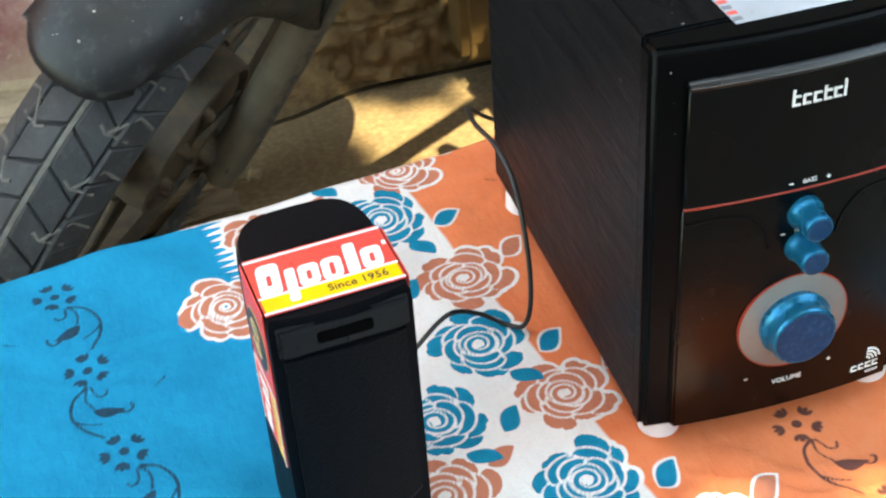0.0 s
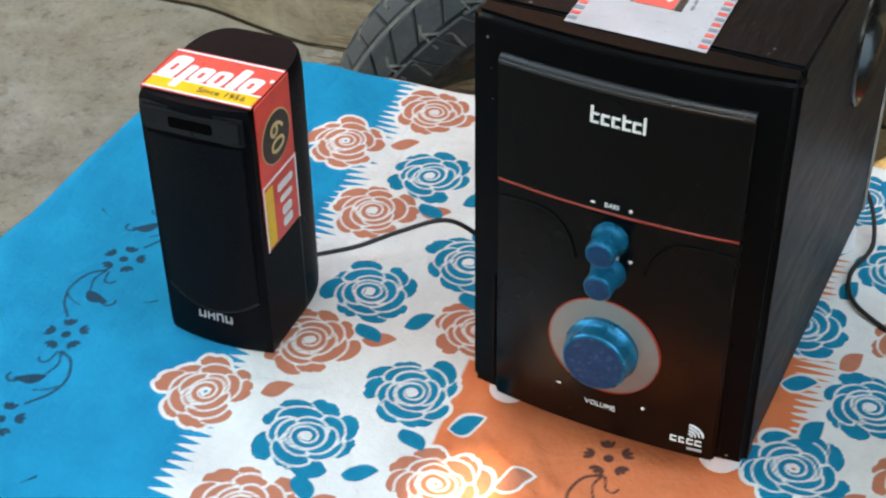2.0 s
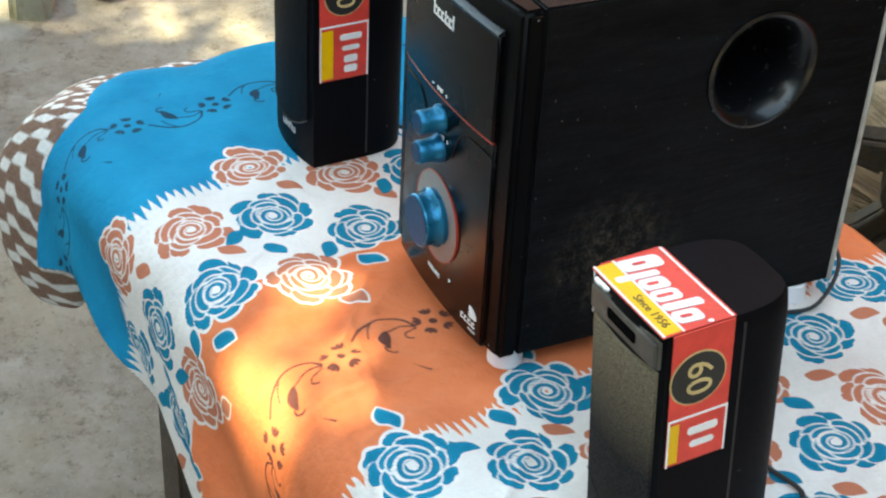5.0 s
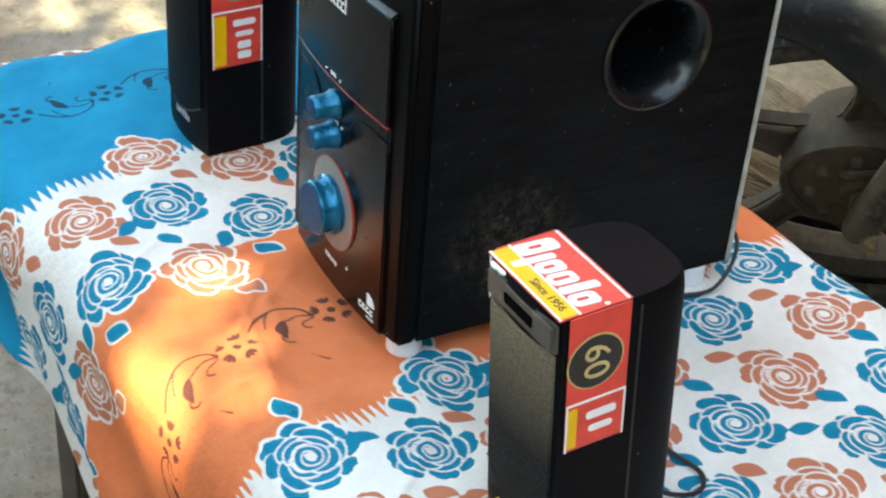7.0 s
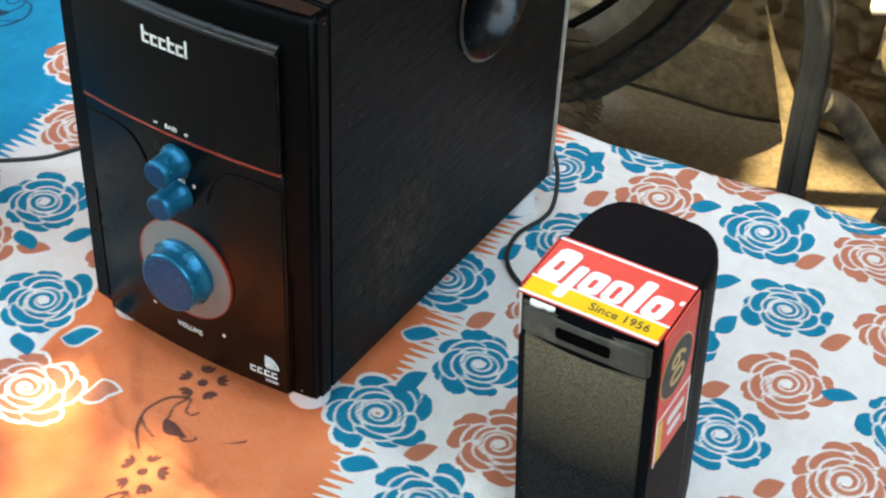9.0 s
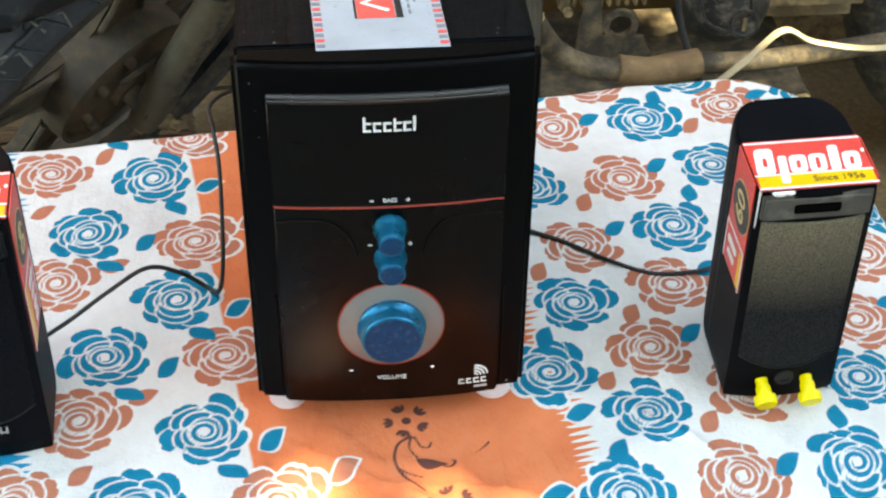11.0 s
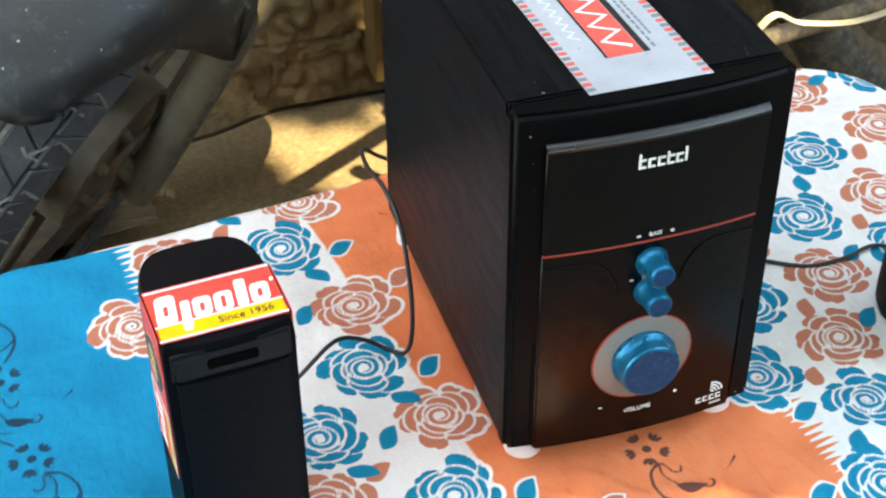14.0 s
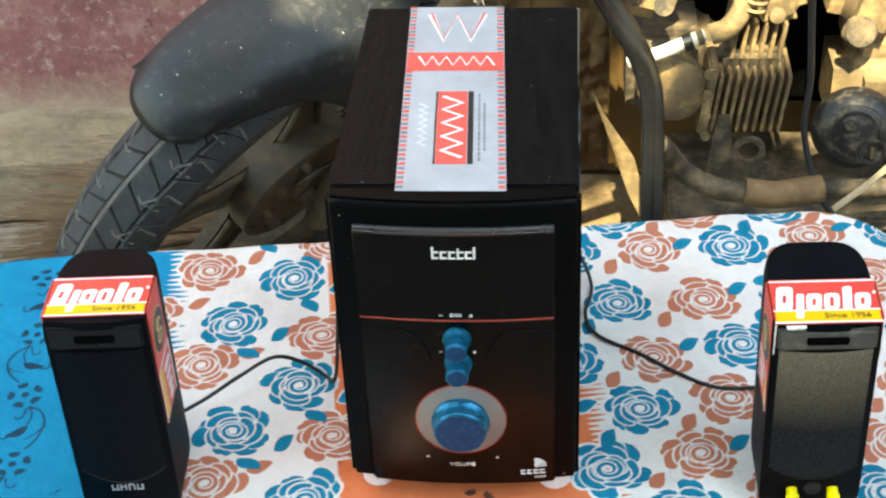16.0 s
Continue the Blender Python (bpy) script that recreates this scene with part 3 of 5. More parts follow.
def mud_bank():
    """Earth plastered in clods over the foot of the wall, above the ledge."""
    bm = bmesh.new()
    prof = ((1.258, 0.020), (1.260, 0.085), (1.262, 0.125), (1.266, 0.20), (1.269, 0.30), (1.272, 0.42), (1.274, 0.56))
    rows = []
    nx, nz = 110, 84
    for i in range(nx + 1):
        x = -0.42 + 0.60 * i / nx
        fade = min(1, (x + 0.42) / 0.12)
        row = []
        for k in range(nz + 1):
            t = k / nz * (len(prof) - 1)
            a = min(int(t), len(prof) - 2)
            y, h = (prof[a][q] + (prof[a + 1][q] - prof[a][q]) * (t - a) for q in (0, 1))
            p = Vector((x, 0.0, h))
            clod = abs(noise.noise(p * 26)) * 0.022 + abs(noise.noise(p * 70 + Vector((5, 0, 0)))) * 0.009
            row.append(bm.verts.new((x, y - clod * fade + 0.03 * (1 - fade), GROUND + h + 0.006 * noise.noise(p * 18))))
        rows.append(row)
    for a, c in zip(rows, rows[1:]):
        for k in range(nz):
            bm.faces.new((a[k], c[k], c[k + 1], a[k + 1]))
    bmesh.ops.recalc_face_normals(bm, faces=bm.faces)
    return bm


tagged(part("mud_bank", mud_bank(), earth), "brown earth clods plastered over the wall foot", "mud bank", kind="structure")
tagged(part("wall_pier", box(0.42, 0.13, 1.5, (0.355, 1.250, GROUND + 0.80), 0.012), pier_plaster), "smooth brown mud-plastered pier against the wall", "pier", kind="structure")
# slab out of view, added to cut skylight over engine and wall foot
tagged(part("eave", box(4.4, 0.55, 0.05, (1.95, 1.02, 1.45), 0.01), blocker_dark), "plain dark slab added unseen to dim skylight at the wall foot", "eave", kind="structure")

# ---- added sun mask overhead ----
MASK_Z = 4.2


def sun_mask():
    """An unseen sheet added over the yard; gaps placed to aim beams of sun."""
    spots = [((0.018, -0.152, 0.0), 0.048, 0.026), ((-0.064, -0.076, 0.0), 0.022, 0.020), ((0.19, 0.86, 0.0), 0.075, 0.060), ((0.33, 0.86, 0.0), 0.085, 0.060), ((0.47, 0.84, 0.0), 0.090, 0.080),
             ((-0.19, 1.06, GROUND), 0.075, 0.045), ((-0.13, 1.02, GROUND), 0.060, 0.040), ((0.04, 1.14, GROUND), 0.085, 0.060), ((0.10, 1.08, GROUND), 0.085, 0.055), ((0.165, 1.13, GROUND), 0.050, 0.040), ((-0.04, 1.185, GROUND + 0.05), 0.025, 0.02), ((0.16, 1.26, GROUND + 0.1), 0.03, 0.03),
             ((-1.45, 0.34, GROUND), 0.13, 0.024), ((-1.64, 0.22, GROUND), 0.08, 0.024), ((0.15, 0.64, -0.10), 0.035, 0.10), ((-1.9, -0.1, GROUND), 0.2, 0.08), ((0.50, 0.66, -0.12), 0.06, 0.04),
             ((-0.225, 0.70, 0.115), 0.035, 0.030), ((-1.0, -0.5, GROUND), 0.08, 0.06)]
    thin = [((0.018, -0.120, 0.0), 0.072, 0.062, 0.33), ((-1.50, 0.36, GROUND), 0.26, 0.10, 0.28), ((-1.75, 0.10, GROUND), 0.20, 0.12, 0.28)]   # partly open cells that feather the sun patches
    n, m, cell = 280, 192, 0.0225
    x0, y0 = -4.2, -5.2
    bm = bmesh.new()
    grid = [[bm.verts.new((x0 + i * cell + 0.007 * math.sin(i * 7.1 + j * 3.3), y0 + j * cell + 0.007 * math.sin(j * 5.7 + i * 2.1), MASK_Z + 0.03 * math.sin(i * 0.2) * math.cos(j * 0.17)))
             for j in range(m + 1)] for i in range(n + 1)]
    for i in range(n):
        for j in range(m):
            cx, cy = x0 + (i + 0.5) * cell, y0 + (j + 0.5) * cell
            gap = False
            speckle = (i * 0.75488 + j * 0.56984) % 1
            for (px_, py_, pz_), rx, ry, part_open in [(*spot, 1.0) for spot in spots] + thin:
                k = (MASK_Z - pz_) / SUN_WAY.z
                hx, hy = px_ + SUN_WAY.x * k, py_ + SUN_WAY.y * k
                wob = 1 + 0.25 * math.sin(3 * math.atan2(cy - hy, cx - hx) + rx * 90)
                if ((cx - hx) / (rx * wob)) ** 2 + ((cy - hy) / (ry * wob)) ** 2 < 1 and speckle < part_open:
                    gap = True
            if not gap:
                bm.faces.new((grid[i][j], grid[i + 1][j], grid[i + 1][j + 1], grid[i][j + 1]))
    bmesh.ops.delete(bm, geom=[v for v in bm.verts if not v.link_faces], context="VERTS")
    return bm


mask_ob = part("sun_mask_sheet", sun_mask(), shade_sheet)
thick = mask_ob.modifiers.new("sheet_thickness", "SOLIDIFY")
thick.thickness = 0.01
tagged(mask_ob, "added unseen sheet over the yard, its gaps aimed to place sun patches", "shade sheet", kind="structure")

# ---- the printed tablecloth ----
CA, SA = 0.9877, 0.1564            # the cloth lies turned by nine degrees
U0, U1, V0, V1 = -0.474, 0.456, -0.160, 0.368   # table top, in the cloth's own directions
DROP_L, DROP_R, DROP_F, DROP_B = 0.05, 0.16, 0.240, 0.10


def to_world(u, v):
    return CA * u - SA * v, SA * u + CA * v


def drape(a, b, r, lift, flare, seed, corner=0.085, grow=0.0):
    """Where a point (a, b) of a sheet laid on the table comes to lie: flat on top, bent over the rim, hanging below it."""
    w = np.clip((-0.345 - a) / 0.075, 0, 1)
    w = w * w * (3 - 2 * w)                                 # at the padded front corner the rim is rounder and stands out
    k = np.clip((b - 0.0) / 0.13, 0, 1)
    k = k * k * (3 - 2 * k)
    corner, r = corner + w * (0.040 * (1 - k) - 0.035 * k), r + w * (0.030 * (1 - k) - 0.030 * k)
    back = np.clip((b - 0.15) / 0.10, 0, 1)
    r = r * (1 - back) + 0.020 * back
    v1 = np.interp(a, (-0.38, -0.20, -0.05, 0.07, 0.15, 0.30, 0.45), (0.388, 0.377, 0.371, 0.374, 0.362, 0.359, 0.350))
    left = U0 - np.interp(b, (-0.05, 0.06, 0.12, 0.21, 0.31), (1.0, 0.5, 0.05, -0.12, -0.35)) * grow
    cu, cv = np.clip(a, left + corner, U1 - corner), np.clip(b, V0 + corner, v1 - corner)
    du, dv = a - cu, b - cv
    dist = np.hypot(du, dv)
    nu, nv = np.where(dist > 1e-9, du / np.maximum(dist, 1e-9), 0), np.where(dist > 1e-9, dv / np.maximum(dist, 1e-9), 0)
    d = dist - corner + r
    bend = np.clip(d / r, 0, math.pi / 2)
    out = np.where(d > 0, corner - r + r * np.sin(bend), dist)
    hang = np.maximum(d - r * math.pi / 2, 0)
    ang = np.arctan2(nv, nu)
    along = a * 9 + b * 7 + seed
    fold = np.sin(along * 3.1 + 2 * np.sin(ang * 5)) * 0.6 + np.sin(along * 6.7 + 1.3) * 0.4
    out = out + hang * (flare + 0.10 * fold)
    z = np.where(d > 0, -r * (1 - np.cos(bend)), 0) - hang * 0.97
    wave = 0.0016 * np.sin(a * 31 + 2 * np.sin(b * 17)) * np.sin(b * 27 + 1.7 * np.sin(a * 13)) + 0.0010 * np.sin(a * 71 + b * 53)
    z = z + lift + wave * np.clip(1 - bend, 0, 1)
    return cu + nu * out, cv + nv * out, z


rng = np.random.RandomState(4)
STEP = 0.0016
ga = np.arange(U0 - DROP_L, U1 + DROP_R, STEP)
gb = np.arange(V0 - DROP_F, V1 + DROP_B, STEP)
A, B = np.meshgrid(ga, gb)
NONE = np.full_like(A, -1.0)
ink_band, ink_field, ink_halo, ink_orange, ink_blue, ink_dark = (NONE.copy() for _ in range(6))


def window(cu, cv, rad):
    i0, i1 = np.searchsorted(gb, (cv - rad, cv + rad))
    j0, j1 = np.searchsorted(ga, (cu - rad, cu + rad))
    return slice(i0, i1), slice(j0, j1)


def lay(field, s, f):
    field[s] = np.maximum(field[s], f)


def teeth(v, period, length, seed):
    """Ragged brush strokes along an edge: how far the dye runs out at v."""
    k = np.floor(v / period).astype(int)
    h = np.abs(np.sin(k * 12.9898 + seed) * 43758.5453) % 1
    tri = 1 - np.abs(((v / period) % 1) - 0.5) * 2
    return length * (0.5 + 0.5 * h) * tri


ink_band = np.minimum(A + 0.101 + teeth(B, 0.005, 0.010, 1.0) * (B > 0.33), 0.105 + teeth(B, 0.0065, 0.032, 2.0) - A) * 0.4
ink_field = -(A + 0.257 - teeth(B, 0.0078, 0.028, 3.0)) * 0.3


def rose(cu, cv, size, ink, turn, seed):
    """A block-printed rose: overlapping petals in three rings round a spiral heart, every petal rimmed by a white line."""
    s = window(cu, cv, size * 1.35)
    x, y = A[s] - cu, B[s] - cv
    r, th = np.hypot(x, y), np.arctan2(y, x)
    line = 0.00095
    f = np.full_like(x, -0.01)
    cover = np.full_like(x, -0.01)
    for ring, (count, reach, inner, spread) in enumerate(((8, 1.0, 0.50, 1.15), (5, 0.74, 0.34, 1.25), (4, 0.53, 0.20, 1.3))):
        for k in range(count):
            a = turn + math.tau * (k + 0.5 * ring) / count + 0.16 * math.sin(seed * 3 + k * 2.1 + ring)
            w = math.pi / count * spread
            da = (th - a + math.pi) % math.tau - math.pi
            lobe = reach * (1 + 0.07 * math.sin(seed + k * 2.7 + ring * 1.3))
            bulge = 1 - 0.20 * np.abs(da / w) ** 2.6 - (0.045 * np.exp(-((da - 0.2 * w) / (0.16 * w)) ** 2) if ring == 0 and (k + int(seed * 7)) % 2 else 0)
            tilt = 1 + 0.10 * da / w                        # each petal swirls a little outwards on one side
            d = np.minimum(size * lobe * bulge * tilt - r, (w - np.abs(da)) * np.maximum(r, 1e-4))
            d = np.minimum(d, r - size * inner * 0.55)
            f = np.where(d > 0, d - line, np.minimum(f, -d - line))
            cover = np.maximum(cover, d)
    pitch = size * 0.155
    heart = size * 0.36 * (1 + 0.06 * np.sin(2 * th + seed)) - r
    coil = np.abs(((r / pitch - (th - turn) / math.tau) % 1) - 0.5) * pitch - line * 0.95
    f = np.where(heart > 0, np.minimum(coil, heart - line * 0.8), np.minimum(f, -heart - line))
    lay(ink, s, np.where(cover > -0.0005, f, -0.01))
    lay(ink_halo, s, cover + 0.0021)


def leaf(cu, cv, length, width, turn, ink):
    s = window(cu, cv, length)
    x, y = A[s] - cu, B[s] - cv
    c, n = math.cos(turn), math.sin(turn)
    p, q = x * c + y * n, -x * n + y * c
    q = q - 0.12 * length * np.sin(p / length * 3)
    f = (width * np.clip(1 - (2 * p / length) ** 2, -1, 1) * (1 - 0.45 * p / length) - np.abs(q)) * 0.7
    lay(ink, s, f)
    lay(ink_halo, s, f + 0.0016)


BLUE = 0
WIDE_ROWS = ((0.357, 0.182, BLUE), (0.299, 0.130, BLUE), (0.221, 0.165, BLUE), (0.146, 0.104, BLUE), (0.081, 0.157, BLUE), (0.014, 0.117, BLUE),
             (-0.043, 0.172, BLUE), (-0.116, 0.134, BLUE), (-0.186, 0.172, BLUE), (-0.256, 0.134, BLUE), (-0.326, 0.172, BLUE))
LEFT_ROSES = ((-0.098, 0.356, 1), (-0.214, 0.330, 1), (-0.133, 0.304, 0), (-0.268, 0.266, 1), (-0.190, 0.242, 0), (-0.109, 0.216, 1), (-0.217, 0.186, 1), (-0.131, 0.149, 0), (-0.188, 0.097, 0),
              (-0.104, 0.080, 1), (-0.210, 0.037, 1), (-0.128, 0.009, 0), (-0.257, -0.029, 1), (-0.179, -0.049, 0), (-0.088, -0.066, 1), (-0.196, -0.114, 1), (-0.116, -0.133, 0), (-0.247, -0.182, 1),
              (-0.165, -0.200, 0), (-0.093, -0.213, 1), (-0.215, -0.262, 0), (-0.135, -0.277, 0), (-0.090, -0.345, 1), (-0.190, -0.345, 1), (-0.171, 0.398, 0), (-0.255, 0.402, 1))


def rose_field():
    """Roses in staggered rows, blue and orange in turn, on both sides of the orange band."""
    n = 0
    for row, (v, u0, first) in enumerate(WIDE_ROWS):         # the wide side
        for j in range(6):
            u = u0 + (0.0, 0.078, 0.158, 0.237, 0.316, 0.395)[j]
            n += 1
            odd = (j + first) % 2
            ink = ink_orange if odd else ink_blue
            vv = v + 0.004 * math.sin(j * 2 + row)
            rose(u, vv, 0.0335 + 0.0010 * math.sin(n * 3.7), ink, 0.5 * (n % 3), n * 0.83)
            for du, dv, t in (((-0.041, -0.024, 0.55),) if odd else ((-0.046, 0.010, 0.1), (-0.033, -0.032, 0.8))[:1 + (n + row) % 2]):
                leaf(u + du, vv + dv, 0.0235, 0.0072, t + 0.2 * math.sin(n), ink)
    for u, v, odd in LEFT_ROSES:                             # the side towards the blue field
        n += 1
        ink = ink_orange if odd else ink_blue
        rose(u, v, 0.0335 + 0.001 * math.sin(n * 2.3), ink, 0.5 * (n % 3) + 0.3, n * 0.71)
        for du, dv, t in (((0.045, 0.014, 0.35),) if odd else ((0.014, -0.042, -1.1), (0.043, -0.020, 0.3))):
            leaf(u + du, v + dv, 0.0235, 0.0072, t + 0.25 * math.sin(n * 1.7), ink)


def stroke(x, y, pts, w):
    """Ink of a brush line through the points."""
    line = [(p.x, p.y) for p in smooth_line([(*q, 0) for q in pts], 5)]
    d = np.full_like(x, 1.0)
    for (x0, y0), (x1, y1) in zip(line, line[1:]):
        ex, ey = x1 - x0, y1 - y0
        t = np.clip(((x - x0) * ex + (y - y0) * ey) / max(ex * ex + ey * ey, 1e-12), 0, 1)
        d = np.minimum(d, np.hypot(x - x0 - t * ex, y - y0 - t * ey))
    return w - d


def motif_column(u, v0, gap, count, mirror, lean=0.0, swap=True):
    """Small dark blossoms of five crowns round a dot, joined by a curling vine with a paisley leaf."""
    for k in range(count):
        v = v0 - gap * k
        uu = u + lean * k
        s = window(uu, v, 0.03)
        x, y = A[s] - uu, B[s] - v
        f = 0.0034 - np.hypot(x, y)
        for p in range(5):
            a = p * math.tau / 5 + math.pi / 2 + (0.0 if k % 2 else 0.25)
            e, g = (x * math.cos(a) + y * math.sin(a)) - 0.0120, -x * math.sin(a) + y * math.cos(a)
            crown = 0.0019 - np.hypot(e + 0.0012, g * 0.5)
            for tip in (-1, 0, 1):
                crown = np.maximum(crown, 0.0016 - np.hypot((e - 0.0016 + 0.0008 * abs(tip)) * 0.6, g - tip * (0.0030 + 0.25 * e)))
            f = np.maximum(f, crown)
        lay(ink_dark, s, f)
        side = mirror * (1 if k % 2 or not swap else -1)
        s = window(uu + lean / 2, v - gap / 2, 0.045)
        x, y = (A[s] - uu - lean / 2) * side, B[s] - (v - gap / 2)
        f = stroke(x, y, [(0.006, 0.027), (0.016, 0.020), (0.0215, 0.004), (0.018, -0.012), (0.008, -0.026)], 0.0011)
        f = np.maximum(f, stroke(x, y, [(0.0205, -0.003), (0.014, -0.009), (0.006, -0.013)], 0.0008))
        f = np.maximum(f, stroke(x, y, [(0.005, 0.027), (0.009, 0.016), (0.006, 0.004)], 0.0009))
        f = np.maximum(f, stroke(x, y, [(0.003, 0.026), (0.001, 0.016), (-0.004, 0.014), (-0.0065, 0.018)], 0.0009))
        lx, ly = x + 0.002, y + 0.004
        c, n = math.cos(0.35), math.sin(0.35)
        e, g = lx * c + ly * n, -lx * n + ly * c
        f = np.maximum(f, (0.0046 * np.clip(1 - (e / 0.0115) ** 2, -1, 1) * (1 + 0.45 * e / 0.0115) - np.abs(g - 0.25 * e * e / 0.0115)) * 0.8)
        f = np.maximum(f, stroke(x, y, [(-0.009, -0.008), (-0.014, -0.009), (-0.0175, -0.005), (-0.0165, -0.002)], 0.0010))
        lay(ink_dark, s, f)


rose_field()
ink_halo = np.minimum(ink_halo, (A + 0.30) * 0.5)
motif_column(-0.371, 0.341, 0.0865, 8, -1)
motif_column(0.007, -0.014, 0.085, 4, -1, 0.010, False)
motif_column(0.0, 0.345, 0.087, 2, -1, 0.0)


def fold_lines(X, Y, Z):
    """Soft ridges where the cloth is pulled about in front of the box."""
    creases = [(0.06, -0.10, 0.6, -0.8, 0.016, 0.004), (0.14, -0.06, 0.9, 0.35, 0.014, 0.0035), (0.00, -0.13, 0.95, -0.2, 0.02, 0.004),
               (0.19, 0.02, 0.95, 0.25, 0.012, 0.003), (-0.36, 0.30, 0.7, -0.7, 0.02, 0.004), (0.13, 0.31, 0.8, 0.6, 0.015, 0.003)]
    for k in range(26):                                     # fine pulls, mostly near the front rim
        a = 0.9 * math.sin(k * 2.7) - 0.9
        creases.append((-0.10 + 0.30 * ((k * 0.618) % 1), -0.13 + 0.10 * ((k * 0.377) % 1), math.cos(a), math.sin(a), 0.0035 + 0.002 * (k % 3), 0.0013 + 0.0006 * (k % 2)))
    for k in range(22):
        a = k * 1.9
        creases.append((-0.43 + 0.85 * ((k * 0.618) % 1), -0.08 + 0.42 * ((k * 0.739) % 1), math.cos(a), math.sin(a), 0.006, 0.0012))
    for cx, cy, dx, dy, w, h in creases:
        p, q = (X - cx) * dx + (Y - cy) * dy, -(X - cx) * dy + (Y - cy) * dx
        Z = Z + h * np.exp(-(q / w) ** 2 - (p / 0.07) ** 2)
    return Z


def grid_object(name, X, Y, Z, material, fields, keep=None):
    rows, cols = X.shape
    me = bpy.data.meshes.new(name)
    co = np.stack([X, Y, Z], -1).reshape(-1, 3).astype(np.float32)
    idx = np.arange(rows * cols).reshape(rows, cols)
    quads = np.stack([idx[:-1, :-1], idx[:-1, 1:], idx[1:, 1:], idx[1:, :-1]], -1).reshape(-1, 4)
    if keep is not None:
        quads = quads[keep[:-1, :-1].ravel()]
        used = np.unique(quads)
        table_of = np.zeros(len(co), dtype=np.int64)
        table_of[used] = np.arange(len(used))
        quads, co = table_of[quads], co[used]
    me.vertices.add(len(co))
    me.vertices.foreach_set("co", co.ravel())
    me.loops.add(quads.size)
    me.loops.foreach_set("vertex_index", quads.ravel().astype(np.int32))
    me.polygons.add(len(quads))
    me.polygons.foreach_set("loop_start", (np.arange(len(quads)) * 4).astype(np.int32))
    me.polygons.foreach_set("use_smooth", np.ones(len(quads), dtype=bool))
    me.update(calc_edges=True)
    for key, f in fields.items():
        at = me.attributes.new(key, "FLOAT", "POINT")
        f = np.clip(f, -0.02, 0.02).ravel().astype(np.float32)
        at.data.foreach_set("value", f if keep is None else f[used])
    me.materials.append(material)
    return new(name, me)


pu, pv, pz = drape(A, B, 0.055, 0.0, -0.02, 0.0, grow=0.061)
pv = pv - 0.020 * np.exp(-((pu + 0.430) / 0.035) ** 2) * np.clip((-pz - 0.09) / 0.07, 0, 1.3) * (pv < 0)
px, py = to_world(pu, pv)
pz = fold_lines(px, py, pz)
for fx, fy, fr in ((0.0, 0.14, 0.17), (-0.265, 0.015, 0.07), (0.267, 0.03, 0.07)):
    flat = np.clip(1 - (np.hypot(px - fx, py - fy) / fr) ** 6, 0, 1)
    pz = np.where(pz > -0.02, pz * (1 - flat), pz)
pz = pz + 0.0056 * np.exp(-((px - 0.270) / 0.045) ** 4 - ((py - 0.088) / 0.022) ** 2)   # a ridge that tips one speaker forward
cloth = grid_object("tablecloth", px, py, pz, cloth_mat(), dict(ink_band=ink_band, ink_field=ink_field, ink_halo=ink_halo,
                    ink_orange=ink_orange, ink_blue=ink_blue, ink_dark=ink_dark),
                    (B > V0 - 0.112 - 0.125 * np.clip((A - U0 - 0.16) / 0.26, 0, 1) - 0.004 * np.sin(A * 40)) & (A > np.interp(B, (-0.28, -0.205, -0.13, -0.06, 0.03, 0.10), (-0.425, -0.438, -0.455, -0.476, -0.486, -0.492)) + 0.002 * np.sin(B * 70)))
thick = cloth.modifiers.new("cloth_thickness", "SOLIDIFY")
thick.thickness, thick.offset = 0.0008, -1
tagged(cloth, "printed cotton cloth with roses, an orange band and blue end", "tablecloth")

# bedcover under it: a thick folded end, rounded over and curled in below, showing beyond the blue
def folded_end():
    along = np.concatenate([np.linspace(0.32, -0.04, 120), np.linspace(-0.04, -0.24, 60)[1:]])
    down = np.linspace(-0.10, 0.235, 112)
    S, Wd = np.meshgrid(along, down)
    ang = radians(180) + np.clip((-0.04 - S) / 0.13, 0, 2)
    deg = np.degrees(ang)
    reach = np.interp(deg, (180, 215, 235, 246, 255, 263, 285), (0.140, 0.150, 0.163, 0.164, 0.142, 0.112, 0.060)) - np.interp(S, (-0.03, 0.06, 0.12, 0.21, 0.31), (0.0, 0.036, 0.056, 0.066, 0.078))
    rp = np.minimum(0.088, reach * 0.63)
    turn = np.clip(Wd / rp, 0, radians(150))
    off = np.where(Wd < 0, Wd, rp * np.sin(turn)) + reach - rp
    off = np.where(Wd < 0, np.maximum(off, 0.004), off)
    off = off + 0.006 * np.sin(S * 60 + Wd * 25) * np.clip(turn, 0, 1)
    zz = -0.009 - np.where(Wd < 0, 0, 1.3 * rp * (1 - np.cos(turn)))
    uu = -0.41 + np.cos(ang) * off
    vv = np.where(S > -0.04, S, -0.04) + np.sin(ang) * off
    return S, Wd, uu, vv, zz


ZB, ZA, zu, zv, zz = folded_end()
zx, zy = to_world(zu, zv)
step = np.floor(ZB / 0.010) % 6
stair = np.where(step < 3, step, 6 - step) * 0.010
stripe = ((ZA + stair) / 0.027) % 1
zig = np.abs(stripe - 0.5) * 2 - 0.60
cover = grid_object("bedcover", zx, zy, zz, zigzag_mat(), dict(zig=zig * 0.01))
thick = cover.modifiers.new("cover_thickness", "SOLIDIFY")
thick.thickness, thick.offset = 0.003, -1
tagged(cover, "brown and cream zigzag woven bedcover folded under the cloth", "bedcover")

